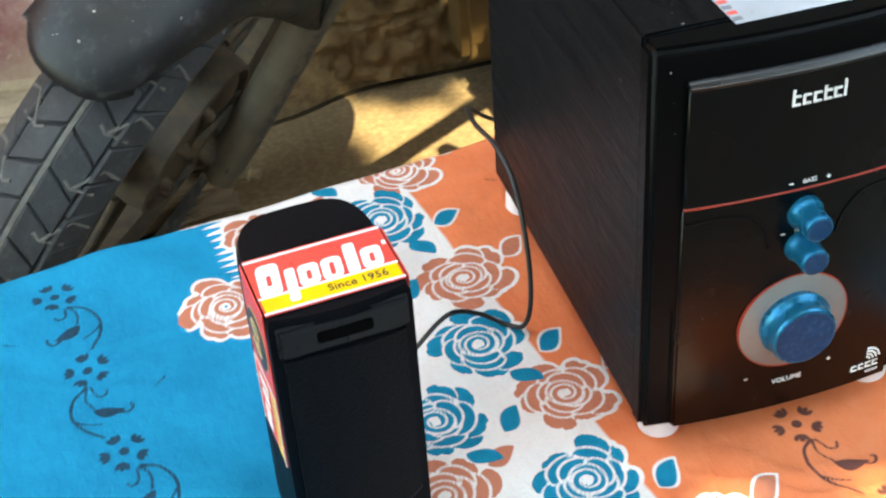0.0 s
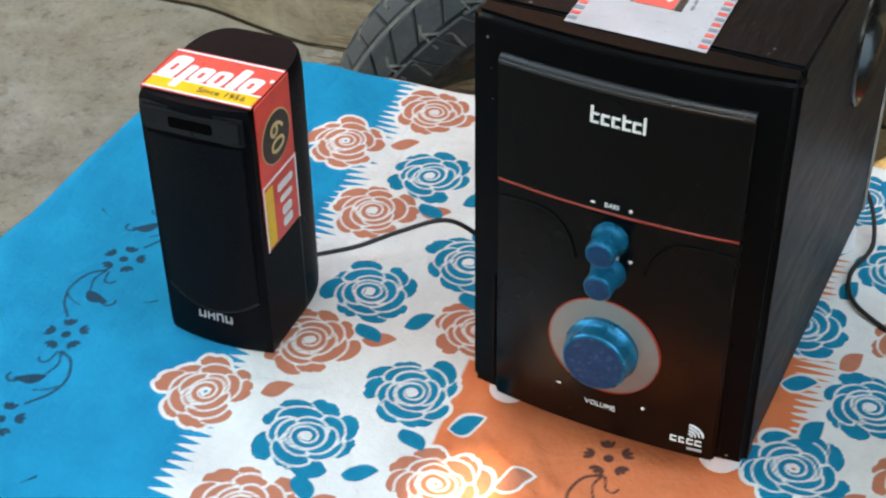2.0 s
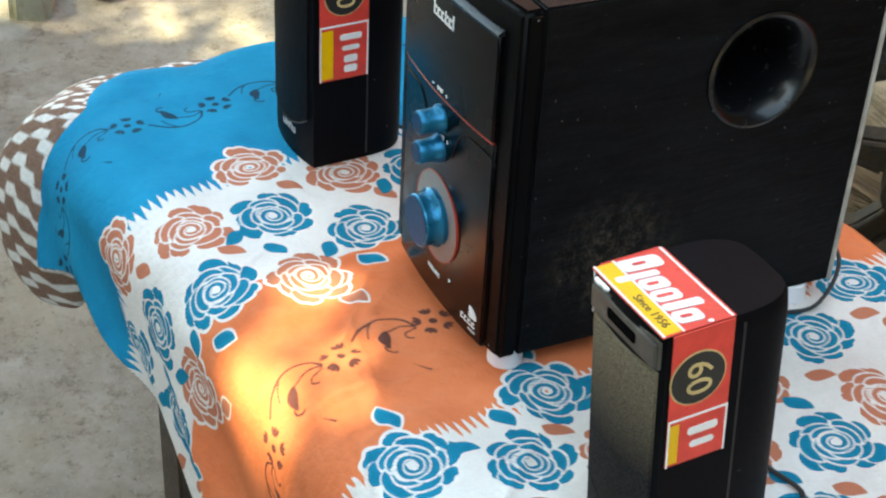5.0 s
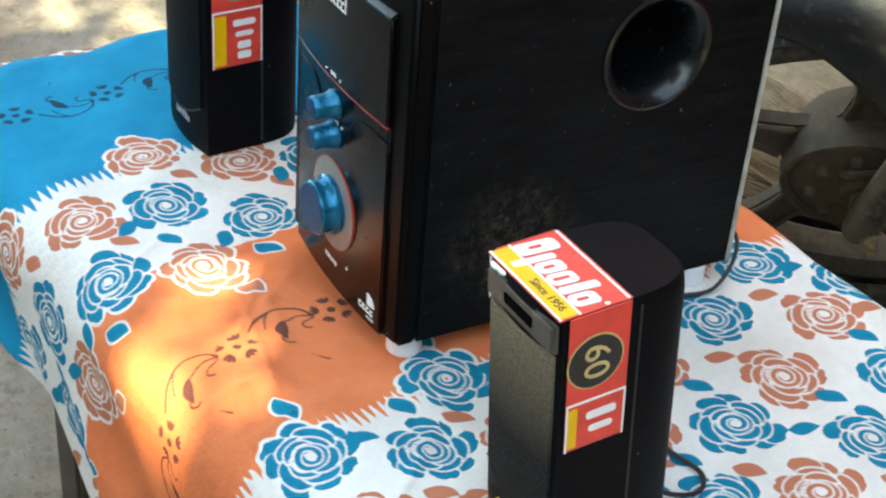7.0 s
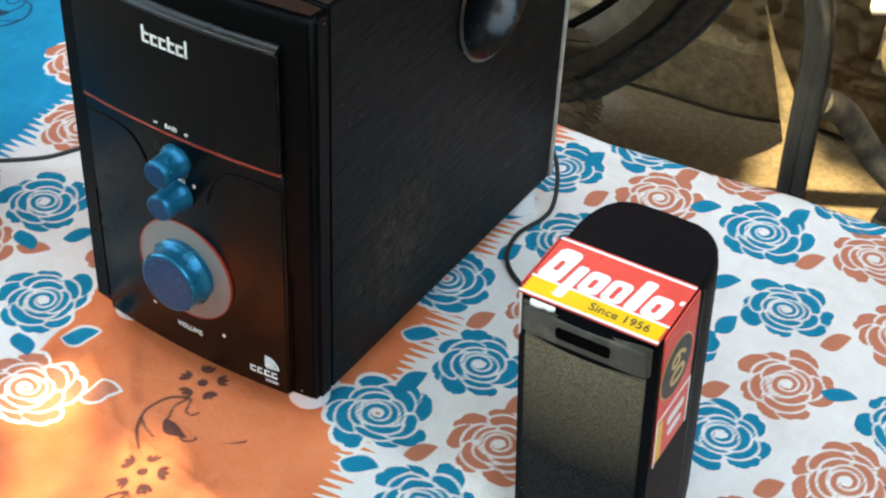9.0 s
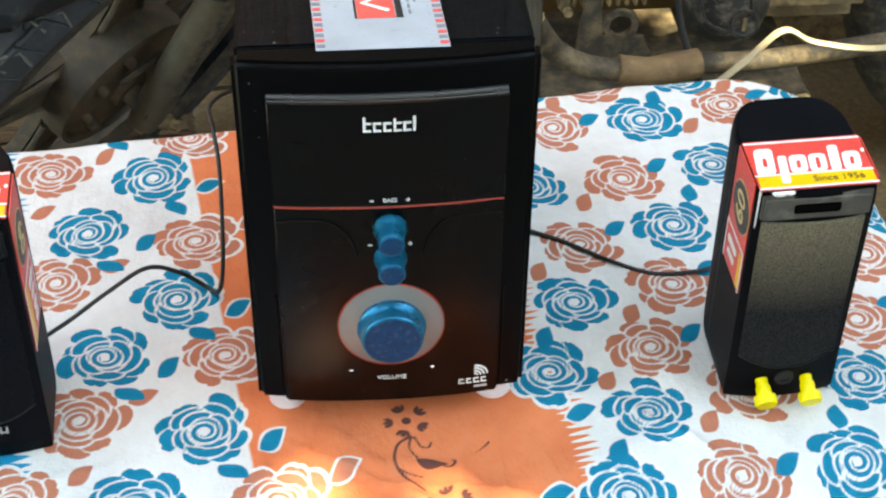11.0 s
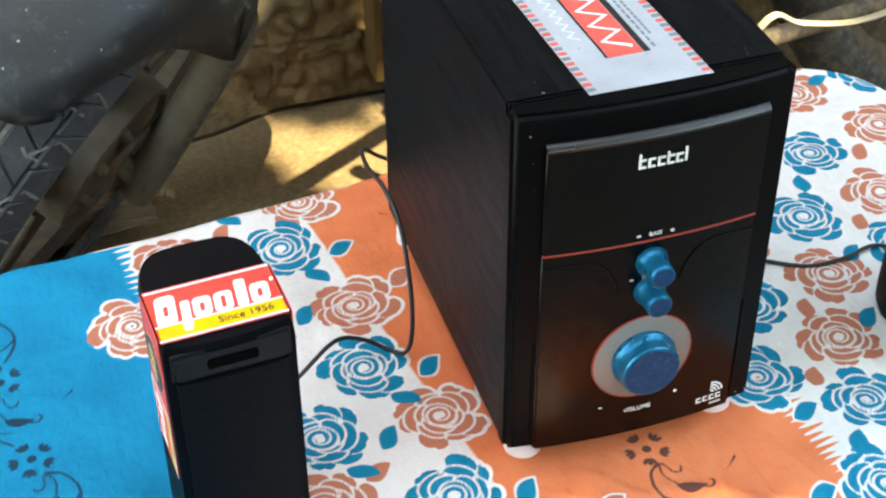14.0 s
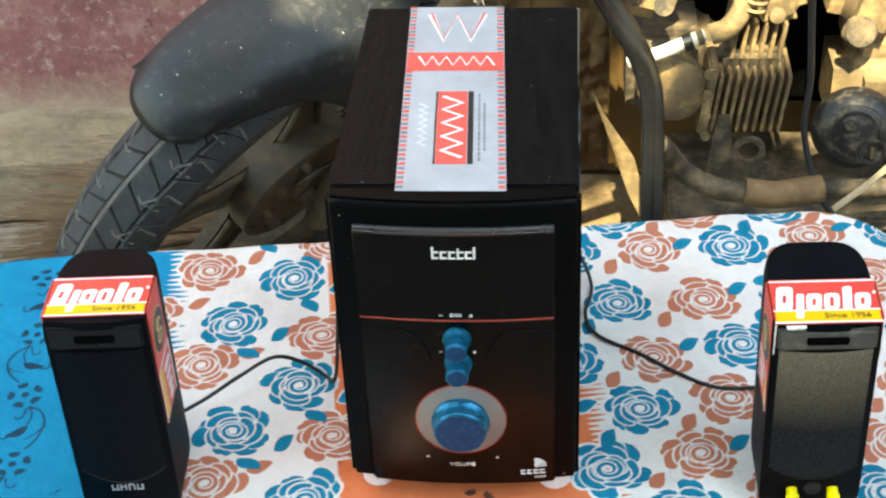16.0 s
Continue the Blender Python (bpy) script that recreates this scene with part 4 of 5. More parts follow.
# ---- the table below ----
ROOT = pose(*to_world((U0 + U1) / 2, (V0 + V1) / 2), GROUND, 0, 0, 9)
table = thing("table", ROOT, "low dark wooden table hidden under the printed cloth", "table")
TW, TD, TH = U1 - U0 - 0.03, V1 - V0 - 0.03, -GROUND - 0.012
part("tabletop", prism(round_rect(TW - 0.04, TD - 0.04, 0.09, 8), TH - 0.03, TH, 0.006), wood_dark, table)
for sx in (-1, 1):
    part("apron", box(0.02, TD - 0.12, 0.07, (sx * (TW / 2 - 0.17), 0, TH - 0.065), 0.003), wood_dark, table)
    part("apron", box(TW - 0.36, 0.02, 0.07, (0, sx * (TD / 2 - 0.06), TH - 0.065), 0.003), wood_dark, table)
    for sy in (-1, 1):
        part("leg", box(0.045, 0.045, TH - 0.03, (sx * (TW / 2 - 0.17), sy * (TD / 2 - 0.06), (TH - 0.03) / 2), 0.004), wood_dark, table)

# ---- the subwoofer ----
sub = thing("subwoofer", pose(0, 0, 0), "black wood-grain subwoofer with blue knobs and silver tape, on white feet", "speaker")
W, T, BOT, D = 0.18, 0.284, 0.016, 0.285
H = T - BOT


def bow(x, z=None):
    """How far the bowed front stands out at x."""
    return -0.0075 * (1 - (x / (W / 2)) ** 2)


def front_shell(x0, x1, z0, z1, proud, depth, mat, name, n=14, bevel=0.002, label="", inset=0.0):
    """A plate that follows the bowed front."""
    bm = bmesh.new()
    xs = [x0 + (x1 - x0) * i / n for i in range(n + 1)]
    f = bm.faces.new([bm.verts.new((x, bow(x) - proud, z0)) for x in xs] + [bm.verts.new((x, depth, z0)) for x in (x1, x0)])
    ext = bmesh.ops.extrude_face_region(bm, geom=[f])
    bmesh.ops.translate(bm, vec=(0, 0, z1 - z0), verts=[v for v in ext["geom"] if isinstance(v, bmesh.types.BMVert)])
    bmesh.ops.recalc_face_normals(bm, faces=bm.faces)
    if bevel:
        sharp = [e for e in bm.edges if len(e.link_faces) == 2 and e.calc_face_angle(0) > radians(40)]
        bmesh.ops.bevel(bm, geom=sharp, offset=bevel, segments=3, affect="EDGES")
    return part(name, bm, mat, sub, label)


PORT_Y, PORT_Z, PORT_R = 0.187, 0.213, 0.040


def cabinet_bm():
    """The wooden box, with the round port opening cut in one side."""
    bm = box(W - 0.004, D - 0.016, H, (0, 0.016 + (D - 0.016) / 2, BOT + H / 2), 0.0015)
    side = max((f for f in bm.faces if f.normal.x > 0.99), key=lambda f: f.calc_area())
    rim = list(side.edges)
    x = side.verts[0].co.x
    bmesh.ops.delete(bm, geom=[side], context="FACES_ONLY")
    ring = [bm.verts.new((x, PORT_Y + PORT_R * math.cos(2 * math.pi * k / 48), PORT_Z + PORT_R * math.sin(2 * math.pi * k / 48))) for k in range(48)]
    loop = [bm.edges.new((ring[k], ring[(k + 1) % 48])) for k in range(48)]
    bmesh.ops.triangle_fill(bm, edges=rim + loop, use_beauty=True, normal=(1, 0, 0))
    return bm


part("cabinet", cabinet_bm(), vinyl, sub, "black wood-grain cabinet with dusty scuffs")
# pale colour stands for the highlight along the rear edge
part("back_panel", box(W - 0.005, 0.004, H - 0.003, (0.0019, D + 0.0005, BOT + H / 2 - 0.001), 0.0006), edge_lit_pale, sub, "back panel, the light on its edge put into a pale colour")
front_shell(-W / 2, W / 2, BOT, T, 0.0, 0.0165, black_satin, "front_bezel", bevel=0.004)
PX = 0.0715
front_shell(-PX, PX, 0.184, 0.2618, 0.0042, 0.004, black_gloss, "upper_panel", bevel=0.0012)
bm = bmesh.new()
rows = []
for i in range(25):                                         # sloped lip along the panel's top
    x = -PX + 0.0008 + (2 * PX - 0.0016) * i / 24
    y = bow(x)
    rows.append([bm.verts.new(p) for p in ((x, y - 0.0042, 0.2596), (x, y - 0.0046, 0.2614), (x, y - 0.0040, 0.2624), (x, y + 0.0006, 0.2648), (x, y + 0.0016, 0.2648), (x, y + 0.0016, 0.2596))])
for a, b in zip(rows, rows[1:]):
    for k in range(6):
        bm.faces.new((a[k], a[(k + 1) % 6], b[(k + 1) % 6], b[k]))
bm.faces.new(rows[0][::-1])
bm.faces.new(rows[-1])
bmesh.ops.recalc_face_normals(bm, faces=bm.faces)
part("panel_lip", bm, lip_gloss, sub, "glossy sloped lip over the panel")
front_shell(-PX, PX, BOT + 0.001, 0.1825, 0.0022, 0.004, black_gloss, "lower_panel", bevel=0.0015)


def on_front(x, z, proud=0.0, turn=0):
    """A frame on the front: x to the right, y up, z out."""
    a = math.atan(0.015 * x / (W / 2) ** 2)
    return Matrix.Translation((x, bow(x) - proud, z)) @ pose(0, 0, 0, 90, 0, math.degrees(a)) @ pose(0, 0, 0, 0, 0, turn)


def front_strip(pts, rad, mat, name, proud=0.0028, label="", flat=0.5, steps=5):
    return part(name, tube([(x, bow(x) - proud, z) for x, z in pts], rad, steps, 6, flat=1.0), mat, sub, label)


front_strip([(-0.0705 + 0.0141 * i, 0.1832) for i in range(11)], 0.0011, red_line, "red_strip", 0.0024, "thin red trim line")
for s in (-1, 1):
    front_strip([(s * 0.070, 0.172), (s * 0.05, 0.1735), (s * 0.035, 0.171), (s * 0.025, 0.160), (s * 0.0205, 0.146)], 0.0009, black_satin, "groove", 0.0022)
    front_strip([(s * 0.0735, 0.025), (s * 0.0735, 0.07), (s * 0.0735, 0.11)], 0.0007, black_satin, "groove", 0.0006)

part("dial_plate", lathe([(0, 0.0032), (0.0335, 0.0032), (0.0345, 0.0028), (0.0345, 0), (0, 0)], (0, -0.0070, 0.0865), (0, -1, 0), 48), silver, sub, "brushed silver dial plate")
part("dial_rim", lathe([(0.0343, 0.0), (0.0343, 0.0034), (0.0349, 0.0034), (0.0350, 0.0)], (0, -0.0070, 0.0865), (0, -1, 0), 48), red_line, sub, "thin reddish ring")


def knob(z, r, length, flange):
    k = part("knob", lathe([(0, 0), (flange, 0), (flange, 0.0025), (r * 1.14, 0.0042), (r * 1.03, length * 0.4), (r, length * 0.7), (r * 1.02, length - 0.0016),
             (r * 1.01 - 0.0006, length - 0.0003), (r - 0.0014, length), (0, length)], (0, -0.0098, z), (0, -1, 0), 48), knob_blue, sub, "blue anodised metal knob")
    part("knob_face", lathe([(0, 0.0004), (r - 0.0016, 0.0004), (r - 0.0012, 0)], (0, -0.0098 - length, z), (0, -1, 0), 40), knob_face, k, "scuffed dusty knob face")
    return k


knob(0.1665, 0.0084, 0.0185, 0.0106)
knob(0.1430, 0.0084, 0.0185, 0.0104)
knob(0.0865, 0.0196, 0.0165, 0.0215)


def bar(x, z, w, h, mat=print_white, name="print_bar", turn=0, proud=0.0033, parent=None):
    return part(name, prism(round_rect(w, h, min(w, h) * 0.25, 2), 0, 0.0004, m=on_front(x, z, proud, turn)), mat, parent or sub)


# maker's mark as plain strokes of its size
for i, (dx, hh) in enumerate(((-0.0145, 0.0105), (-0.0085, 0.0068), (-0.0025, 0.0068), (0.0035, 0.0092), (0.0092, 0.0068), (0.0150, 0.0105))):
    lift = (hh - 0.0068) / 2
    bar(dx, 0.2435 + lift, 0.0016, hh, name="maker_mark", proud=0.0044)
    if i < 5:
        bar(dx + 0.0024, 0.2435 + 0.0026, 0.0034, 0.0014, name="maker_mark", proud=0.0044)
        bar(dx + 0.0024, 0.2435 - 0.0026, 0.0034, 0.0014, name="maker_mark", proud=0.0044)
letters("VOLUME", 0.0050, on_front(0, 0.0395, 0.0024), print_white, sub)
letters("BASS", 0.0040, on_front(0, 0.1895, 0.0046), print_white, sub)
letters("TREBLE", 0.0034, on_front(0, 0.1535, 0.0024), print_white, sub)
for z, dx, lift in ((0.1895, 0.011, 0.0046), (0.1540, 0.0125, 0.0030), (0.0475, 0.027, 0.0030)):
    bar(-dx, z, 0.0026, 0.0008, name="minus_mark", proud=lift)
    bar(dx, z, 0.0026, 0.0008, name="plus_mark", proud=lift)
    bar(dx, z, 0.0008, 0.0026, name="plus_mark", proud=lift + 0.0001)
# model mark: arcs over plain strokes
for k in range(4):
    r = 0.0022 + 0.0023 * k
    pts = [(0.0555 + r * math.cos(a), 0.0345 + r * math.sin(a)) for a in [radians(8 + 82 * i / 5) for i in range(6)]]
    front_strip(pts, 0.0007, print_white, "mark_arc", 0.0026)
for k, (dx, w) in enumerate(((-0.009, 0.004), (-0.004, 0.0035), (0.001, 0.004), (0.006, 0.004))):
    bar(0.056 + dx, 0.0288, w, 0.0011, name="model_mark", proud=0.0026)
    bar(0.056 + dx - w * 0.4, 0.0305, 0.0011, 0.0045, name="model_mark", proud=0.0026)
    bar(0.056 + dx, 0.0322, w * 0.8, 0.0010, name="model_mark", proud=0.0026)
bar(0.060, 0.0248, 0.009, 0.0018, name="model_mark", mat=print_grey, proud=0.0026)

# bass port on the side
PC = (W / 2 - 0.002, PORT_Y, PORT_Z)
part("bass_port", lathe([(0.044, -0.001), (0.0435, 0.0018), (0.0415, 0.0026), (0.0380, 0.0008), (0.0345, -0.0045), (0.0315, -0.012), (0.0290, -0.022), (0.0275, -0.036), (0.0270, -0.075), (0.0, -0.077)],
                        PC, (1, 0, 0), 56), port_black, sub, "flared black bass port ring")
for x, y in ((-0.071, 0.016), (0.071, 0.016), (-0.076, 0.258), (0.078, 0.258)):
    part("foot", lathe([(0, 0), (0.0115, 0), (0.013, 0.002), (0.0125, 0.016), (0.012, 0.0165), (0, 0.0165)], (x, y, 0.0), (0, 0, 1), 24), feet_white, sub, "milky white rubber foot")

# silver tape over the top
TAPE = Matrix(((1, -0.042, 0, 0), (0, 1, 0, 0), (0, 0, 1, T + 0.0004), (0, 0, 0, 1)))


def on_top(x0, x1, y0, y1, lift, mat, name, par, label=""):
    return part(name, prism([(x0, y0), (x1, y0), (x1, y1), (x0, y1)], lift, lift + 0.0003, m=TAPE), mat, par, label)


tape = on_top(-0.040, 0.038, 0.008, 0.284, 0, tape_silver, "tape", sub, "silver printed packing tape strip")
for i in range(46):
    y = 0.011 + 0.0060 * i
    on_top(-0.0395, -0.0345, y, y + 0.0032, 0.0004, tape_red if i % 2 else dash_grey, "dash", tape)
    on_top(0.0325, 0.0375, y, y + 0.0032, 0.0004, dash_grey if i % 2 else tape_red, "dash", tape)
on_top(-0.013, 0.0095, 0.042, 0.144, 0.0004, tape_red, "label_block", tape, "red printed label block")
on_top(0.0102, 0.0142, 0.042, 0.144, 0.0004, sticker_black, "label_block", tape)
on_top(-0.0146, -0.0134, 0.042, 0.144, 0.0004, sticker_black, "label_block", tape)
on_top(-0.039, 0.0375, 0.176, 0.205, 0.0005, tape_red, "label_block", tape, "red printed label block")


def zigzag_mark(x0, x1, y0, y1, n, rad, lift, mat, along_y=True):
    """A maker's mark as a plain zigzag stroke."""
    pts = []
    for i in range(n + 1):
        t = i / n
        p = (x0 if i % 2 else x1, y0 + (y1 - y0) * t) if along_y else (x0 + (x1 - x0) * t, y0 if i % 2 else y1)
        pts.append(TAPE @ Vector((p[0], p[1], lift)))
    return part("printed_mark", tube(pts, rad, 1, 5, flat=0.25), mat, tape)


zigzag_mark(-0.009, 0.006, 0.050, 0.136, 9, 0.0017, 0.0009, print_white)
zigzag_mark(-0.030, 0.030, 0.184, 0.198, 11, 0.0012, 0.0010, print_white, False)
zigzag_mark(-0.022, 0.022, 0.225, 0.270, 4, 0.0030, 0.0006, print_white, False)
zigzag_mark(-0.022, 0.022, 0.226, 0.271, 4, 0.0012, 0.0014, tape_red, False)
zigzag_mark(-0.0265, -0.0205, 0.066, 0.126, 13, 0.0007, 0.0005, print_white)
for k, (xx, y0, y1) in enumerate(((0.0185, 0.046, 0.142), (0.0225, 0.060, 0.128))):
    for i in range(14):
        y = y0 + (y1 - y0) * i / 14
        on_top(xx - 0.0008, xx + 0.0008, y, y + (y1 - y0) / 14 * 0.7, 0.0004, dash_grey, "print_bar", tape)

# ---- the two satellite speakers ----
SW, SD, SH = 0.077, 0.092, 0.190


def outline(scale=1.0, grow=0.0):
    """Plan of a satellite: gently bowed front, straight sides, rounded back."""
    pts = []
    hw = SW / 2 + grow
    for i in range(9):
        x = -hw + 2 * hw * i / 8
        pts.append((x, -0.005 * (1 - (x / hw) ** 2)))
    for i in range(17):
        a = math.pi * i / 16
        pts.append((hw * (0.10 + 0.90 * abs(math.cos(a)) ** 0.55) * (1 if math.cos(a) >= 0 else -1) if abs(math.cos(a)) > 1e-6 else 0.0,
                    0.052 + (SD - 0.052) * math.sin(a) ** 0.9))
    return pts


def satellite(at, turn, label, dusty, sticker_to, plugs, strip_y, lean=(0, 0)):
    root = thing("satellite_speaker", pose(*at, *lean, turn), label, "speaker", "small speakers beside the subwoofer")
    bm = bmesh.new()
    ring = outline()
    levels = [(0.0, 0.96), (0.003, 0.99), (0.012, 1.0), (SH - 0.012, 1.0), (SH - 0.004, 0.985), (SH, 0.95)]
    rings = []
    for z, s in levels:
        rings.append([bm.verts.new((x * s, (y - 0.035) * s + 0.035, z)) for x, y in ring])
    n = len(ring)
    for a, b in zip(rings, rings[1:]):
        for i in range(n):
            bm.faces.new((a[i], a[(i + 1) % n], b[(i + 1) % n], b[i]))
    bm.faces.new(rings[0][::-1])
    top = bm.verts.new((0, 0.04, SH + 0.0006))
    for i in range(n):
        bm.faces.new((rings[-1][i], rings[-1][(i + 1) % n], top))
    bmesh.ops.recalc_face_normals(bm, faces=bm.faces)
    body = part("body", bm, speaker_black, root)
    # seam round the back half
    part("seam", box(0.0012, 0.0015, SH - 0.01, (SW / 2 - 0.0004, 0.050, SH / 2)), cable_black, root)
    part("seam", box(0.0012, 0.0015, SH - 0.01, (-SW / 2 + 0.0004, 0.050, SH / 2)), cable_black, root)
    # front: brow with a slot, grille with a curved foot
    brow = part("brow", prism([(-0.035, 0.168), (-0.030, 0.1665), (0.030, 0.1665), (0.035, 0.168), (0.035, 0.186), (-0.035, 0.186)], 0, 0.0062, 0.002,
                              m=Matrix(((1, 0, 0, 0), (0, 0, -1, 0.0006), (0, 1, 0, 0), (0, 0, 0, 1)))), brow_grey if dusty else brow_black, root)
    # flat black plate; the shade inside the slot is in its colour
    part("slot", prism(round_rect(0.030, 0.0075, 0.002, 3, 0, 0.1765), 0.0045, 0.0066, m=Matrix(((1, 0, 0, 0), (0, 0, -1, 0.0006), (0, 1, 0, 0), (0, 0, 0, 1)))), void_black, root)
    low = [(-0.033 + 0.066 * i / 12, 0.046 - 0.012 * (1 - ((i - 6) / 6) ** 2)) for i in range(13)]
    bm = bmesh.new()
    rows = []
    for z_t in [k / 8 for k in range(9)]:
        rows.append([bm.verts.new((x, -0.0052 * (1 - (x / (SW / 2)) ** 2) - 0.0022, z0 + (0.1645 - z0) * z_t)) for x, z0 in low])
    for a, b in zip(rows, rows[1:]):
        for i in range(len(a) - 1):
            bm.faces.new((a[i], a[i + 1], b[i + 1], b[i]))
    edge = bmesh.ops.extrude_edge_only(bm, edges=[e for e in bm.edges if e.is_boundary])
    bmesh.ops.translate(bm, vec=(0, 0.004, 0), verts=[v for v in edge["geom"] if isinstance(v, bmesh.types.BMVert)])
    bmesh.ops.recalc_face_normals(bm, faces=bm.faces)
    part("grille", bm, grille_dusty if dusty else grille_black, root, "dust-covered grille" if dusty else "fine black grille")
    part("grille_edge", tube([(x, -0.0052 * (1 - (x / (SW / 2)) ** 2) - 0.0020, z0 - 0.0008) for x, z0 in low], 0.0009, 2, 6), brow_black, root)
    fr = Matrix(((1, 0, 0, 0), (0, 0, -1, -0.0052), (0, 1, 0, 0), (0, 0, 0, 1)))
    if not plugs:
        for i in range(4):                                  # maker's mark
            x = -0.0098 + 0.0066 * i
            part("maker_mark", prism(round_rect(0.0012, 0.0062, 0.0004, 2, x - 0.0020, 0.0255), 0, 0.0004, m=fr), print_grey, root)
            part("maker_mark", prism(round_rect(0.0012, 0.0062, 0.0004, 2, x + 0.0020, 0.0255), 0, 0.0004, m=fr), print_grey, root)
            part("maker_mark", prism(round_rect(0.0034, 0.0012, 0.0004, 2, x, 0.0235 + 0.0026 * (i % 3)), 0, 0.0004, m=fr), print_grey, root)
    else:
        for x in (-0.0145, 0.0165):
            p = part("plug", lathe([(0, 0), (0.0042, 0), (0.0042, 0.005), (0.0052, 0.006), (0.0052, 0.012), (0.0078, 0.013), (0.0078, 0.0185), (0.0070, 0.020), (0, 0.020)],
                                   (x, -0.004, 0.019), (0, -1, -0.35), 20), plug_yellow, root, "yellow plastic plug cap")
        part("socket", lathe([(0, 0), (0.0065, 0), (0.0065, 0.002), (0.004, 0.002), (0.004, 0.0005), (0, 0.0005)], (0.001, -0.0045, 0.021), (0, -1, 0), 20), cable_black, root)
    # sticker strip over the top and down both sides
    y0, y1 = strip_y, strip_y + 0.047
    strip = part("sticker", prism([(-SW / 2 + 0.001, y0), (SW / 2 - 0.001, y0), (SW / 2 - 0.001, y1), (-SW / 2 + 0.001, y1)], SH + 0.0008, SH + 0.0016), sticker_red, root, "red and yellow shop sticker with white strokes")
    lay_top = lambda o, a, b, mat, nm: part(nm, prism(o, SH + a, SH + b), mat, strip)
    lay_top([(-SW / 2 + 0.002, y0 + 0.002), (SW / 2 - 0.002, y0 + 0.002), (SW / 2 - 0.002, y0 + 0.0125), (-SW / 2 + 0.002, y0 + 0.0125)], 0.0017, 0.0020, sticker_yellow, "yellow_band")
    for yy in (y0 + 0.0003, y0 + 0.0127, y1 - 0.003):
        lay_top([(-SW / 2 + 0.001, yy), (SW / 2 - 0.001, yy), (SW / 2 - 0.001, yy + 0.0014), (-SW / 2 + 0.001, yy + 0.0014)], 0.0017, 0.0021, print_white, "white_line")
    for x, w, h0, h1, slit in ((-0.0290, 0.0120, 0.0135, 0.0390, 0.008), (-0.0178, 0.0055, 0.0050, 0.0310, 0), (-0.0080, 0.0110, 0.0145, 0.0310, 0.007), (0.0045, 0.0110, 0.0145, 0.0310, 0.010),
                               (0.0155, 0.0065, 0.0145, 0.0380, 0), (0.0262, 0.0112, 0.0145, 0.0310, 0.007), (0.0345, 0.0022, 0.0300, 0.0330, 0)):
        o = round_rect(w, h1 - h0, min(w, h1 - h0) * 0.3, 4, x, y0 + (h0 + h1) / 2)
        lay_top([(px_ + 0.12 * (py_ - y0 - 0.02), py_) for px_, py_ in o], 0.0017, 0.0022, print_white, "white_stroke")
        if slit:
            o = round_rect(0.0026, slit, 0.0010, 3, x, y0 + (h0 + h1) / 2 - 0.001)
            lay_top([(px_ + 0.12 * (py_ - y0 - 0.02), py_) for px_, py_ in o], 0.0023, 0.0025, sticker_red, "stroke_gap")
    letters("Since 1956", 0.0075, Matrix.Translation((0.014, y0 + 0.0072, SH + 0.0021)), sticker_black, strip)
    for side in (-1, 1):
        m = Matrix(((0, 0, side, side * (SW / 2 - 0.0002)), (side, 0, 0, 0), (0, 1, 0, 0), (0, 0, 0, 1)))
        if side < 0:
            m = Matrix(((0, 0, -1, -SW / 2 + 0.0002), (-1, 0, 0, 0), (0, 1, 0, 0), (0, 0, 0, 1)))
        c = side * (y0 + y1) / 2

        def face(o, a, b, mat, nm, par=strip):
            return part(nm, prism(o, a, b, m=m), mat, par)
        lo, hi_y = side * max(y0 + 0.0015, 0.003), side * (y1 - 0.0015)
        face([(lo, sticker_to), (hi_y, sticker_to), (hi_y, SH + 0.0012), (lo, SH + 0.0012)], 0.0003, 0.0010, sticker_red, "side_strip")
        disc = [(c + 0.0185 * math.cos(2 * math.pi * k / 32), 0.158 + 0.0185 * math.sin(2 * math.pi * k / 32)) for k in range(32)]
        face(disc, 0.0011, 0.0013, sticker_gold, "gold_ring")
        disc = [(c + 0.0175 * math.cos(2 * math.pi * k / 32), 0.158 + 0.0175 * math.sin(2 * math.pi * k / 32)) for k in range(32)]
        face(disc, 0.0014, 0.0016, sticker_black, "black_disc")
        letters("60", 0.024, m @ Matrix.Translation((c, 0.158, 0.0018)) @ pose(0, 0, 0, 0, 0, -90 * side), sticker_gold, strip)
        hi = 0.132
        face([(lo, hi), (hi_y, hi), (hi_y, hi - 0.0016), (lo, hi - 0.0016)], 0.0011, 0.0014, print_white, "white_line")
        face([(lo + side * 0.001, hi - 0.004), (lo + side * 0.001, sticker_to + 0.002), (c - side * 0.010, sticker_to + 0.002), (c - side * 0.010, hi - 0.004)][::side], 0.0011, 0.0014, sticker_yellow, "yellow_band")
        for e0, e1 in ((lo, lo + side * 0.0012), (hi_y - side * 0.0012, hi_y)):
            face([(e0, sticker_to), (e1, sticker_to), (e1, hi), (e0, hi)][::side], 0.0011, 0.00145, print_white, "white_line")
        for k, (z, ww, hh) in enumerate(((0.120, 0.020, 0.0055), (0.110, 0.016, 0.0045), (0.100, 0.012, 0.0065), (0.091, 0.012, 0.0065))):
            if z - hh / 2 > sticker_to + 0.002:
                face(round_rect(ww, hh, 0.002, 3, c + side * 0.006, z), 0.0011, 0.0015, print_white, "white_stroke")
    return root


satellite((-0.2655, -0.022, 0.0), 4, "black satellite speaker with a red and yellow sticker strip", False, 0.082, False, 0.004)
right_speaker = satellite((0.2695, -0.0035, 0.0), 1, "black satellite speaker with a dusty grille and yellow plugs", True, 0.098, True, -0.003, (3.6, -1.5))

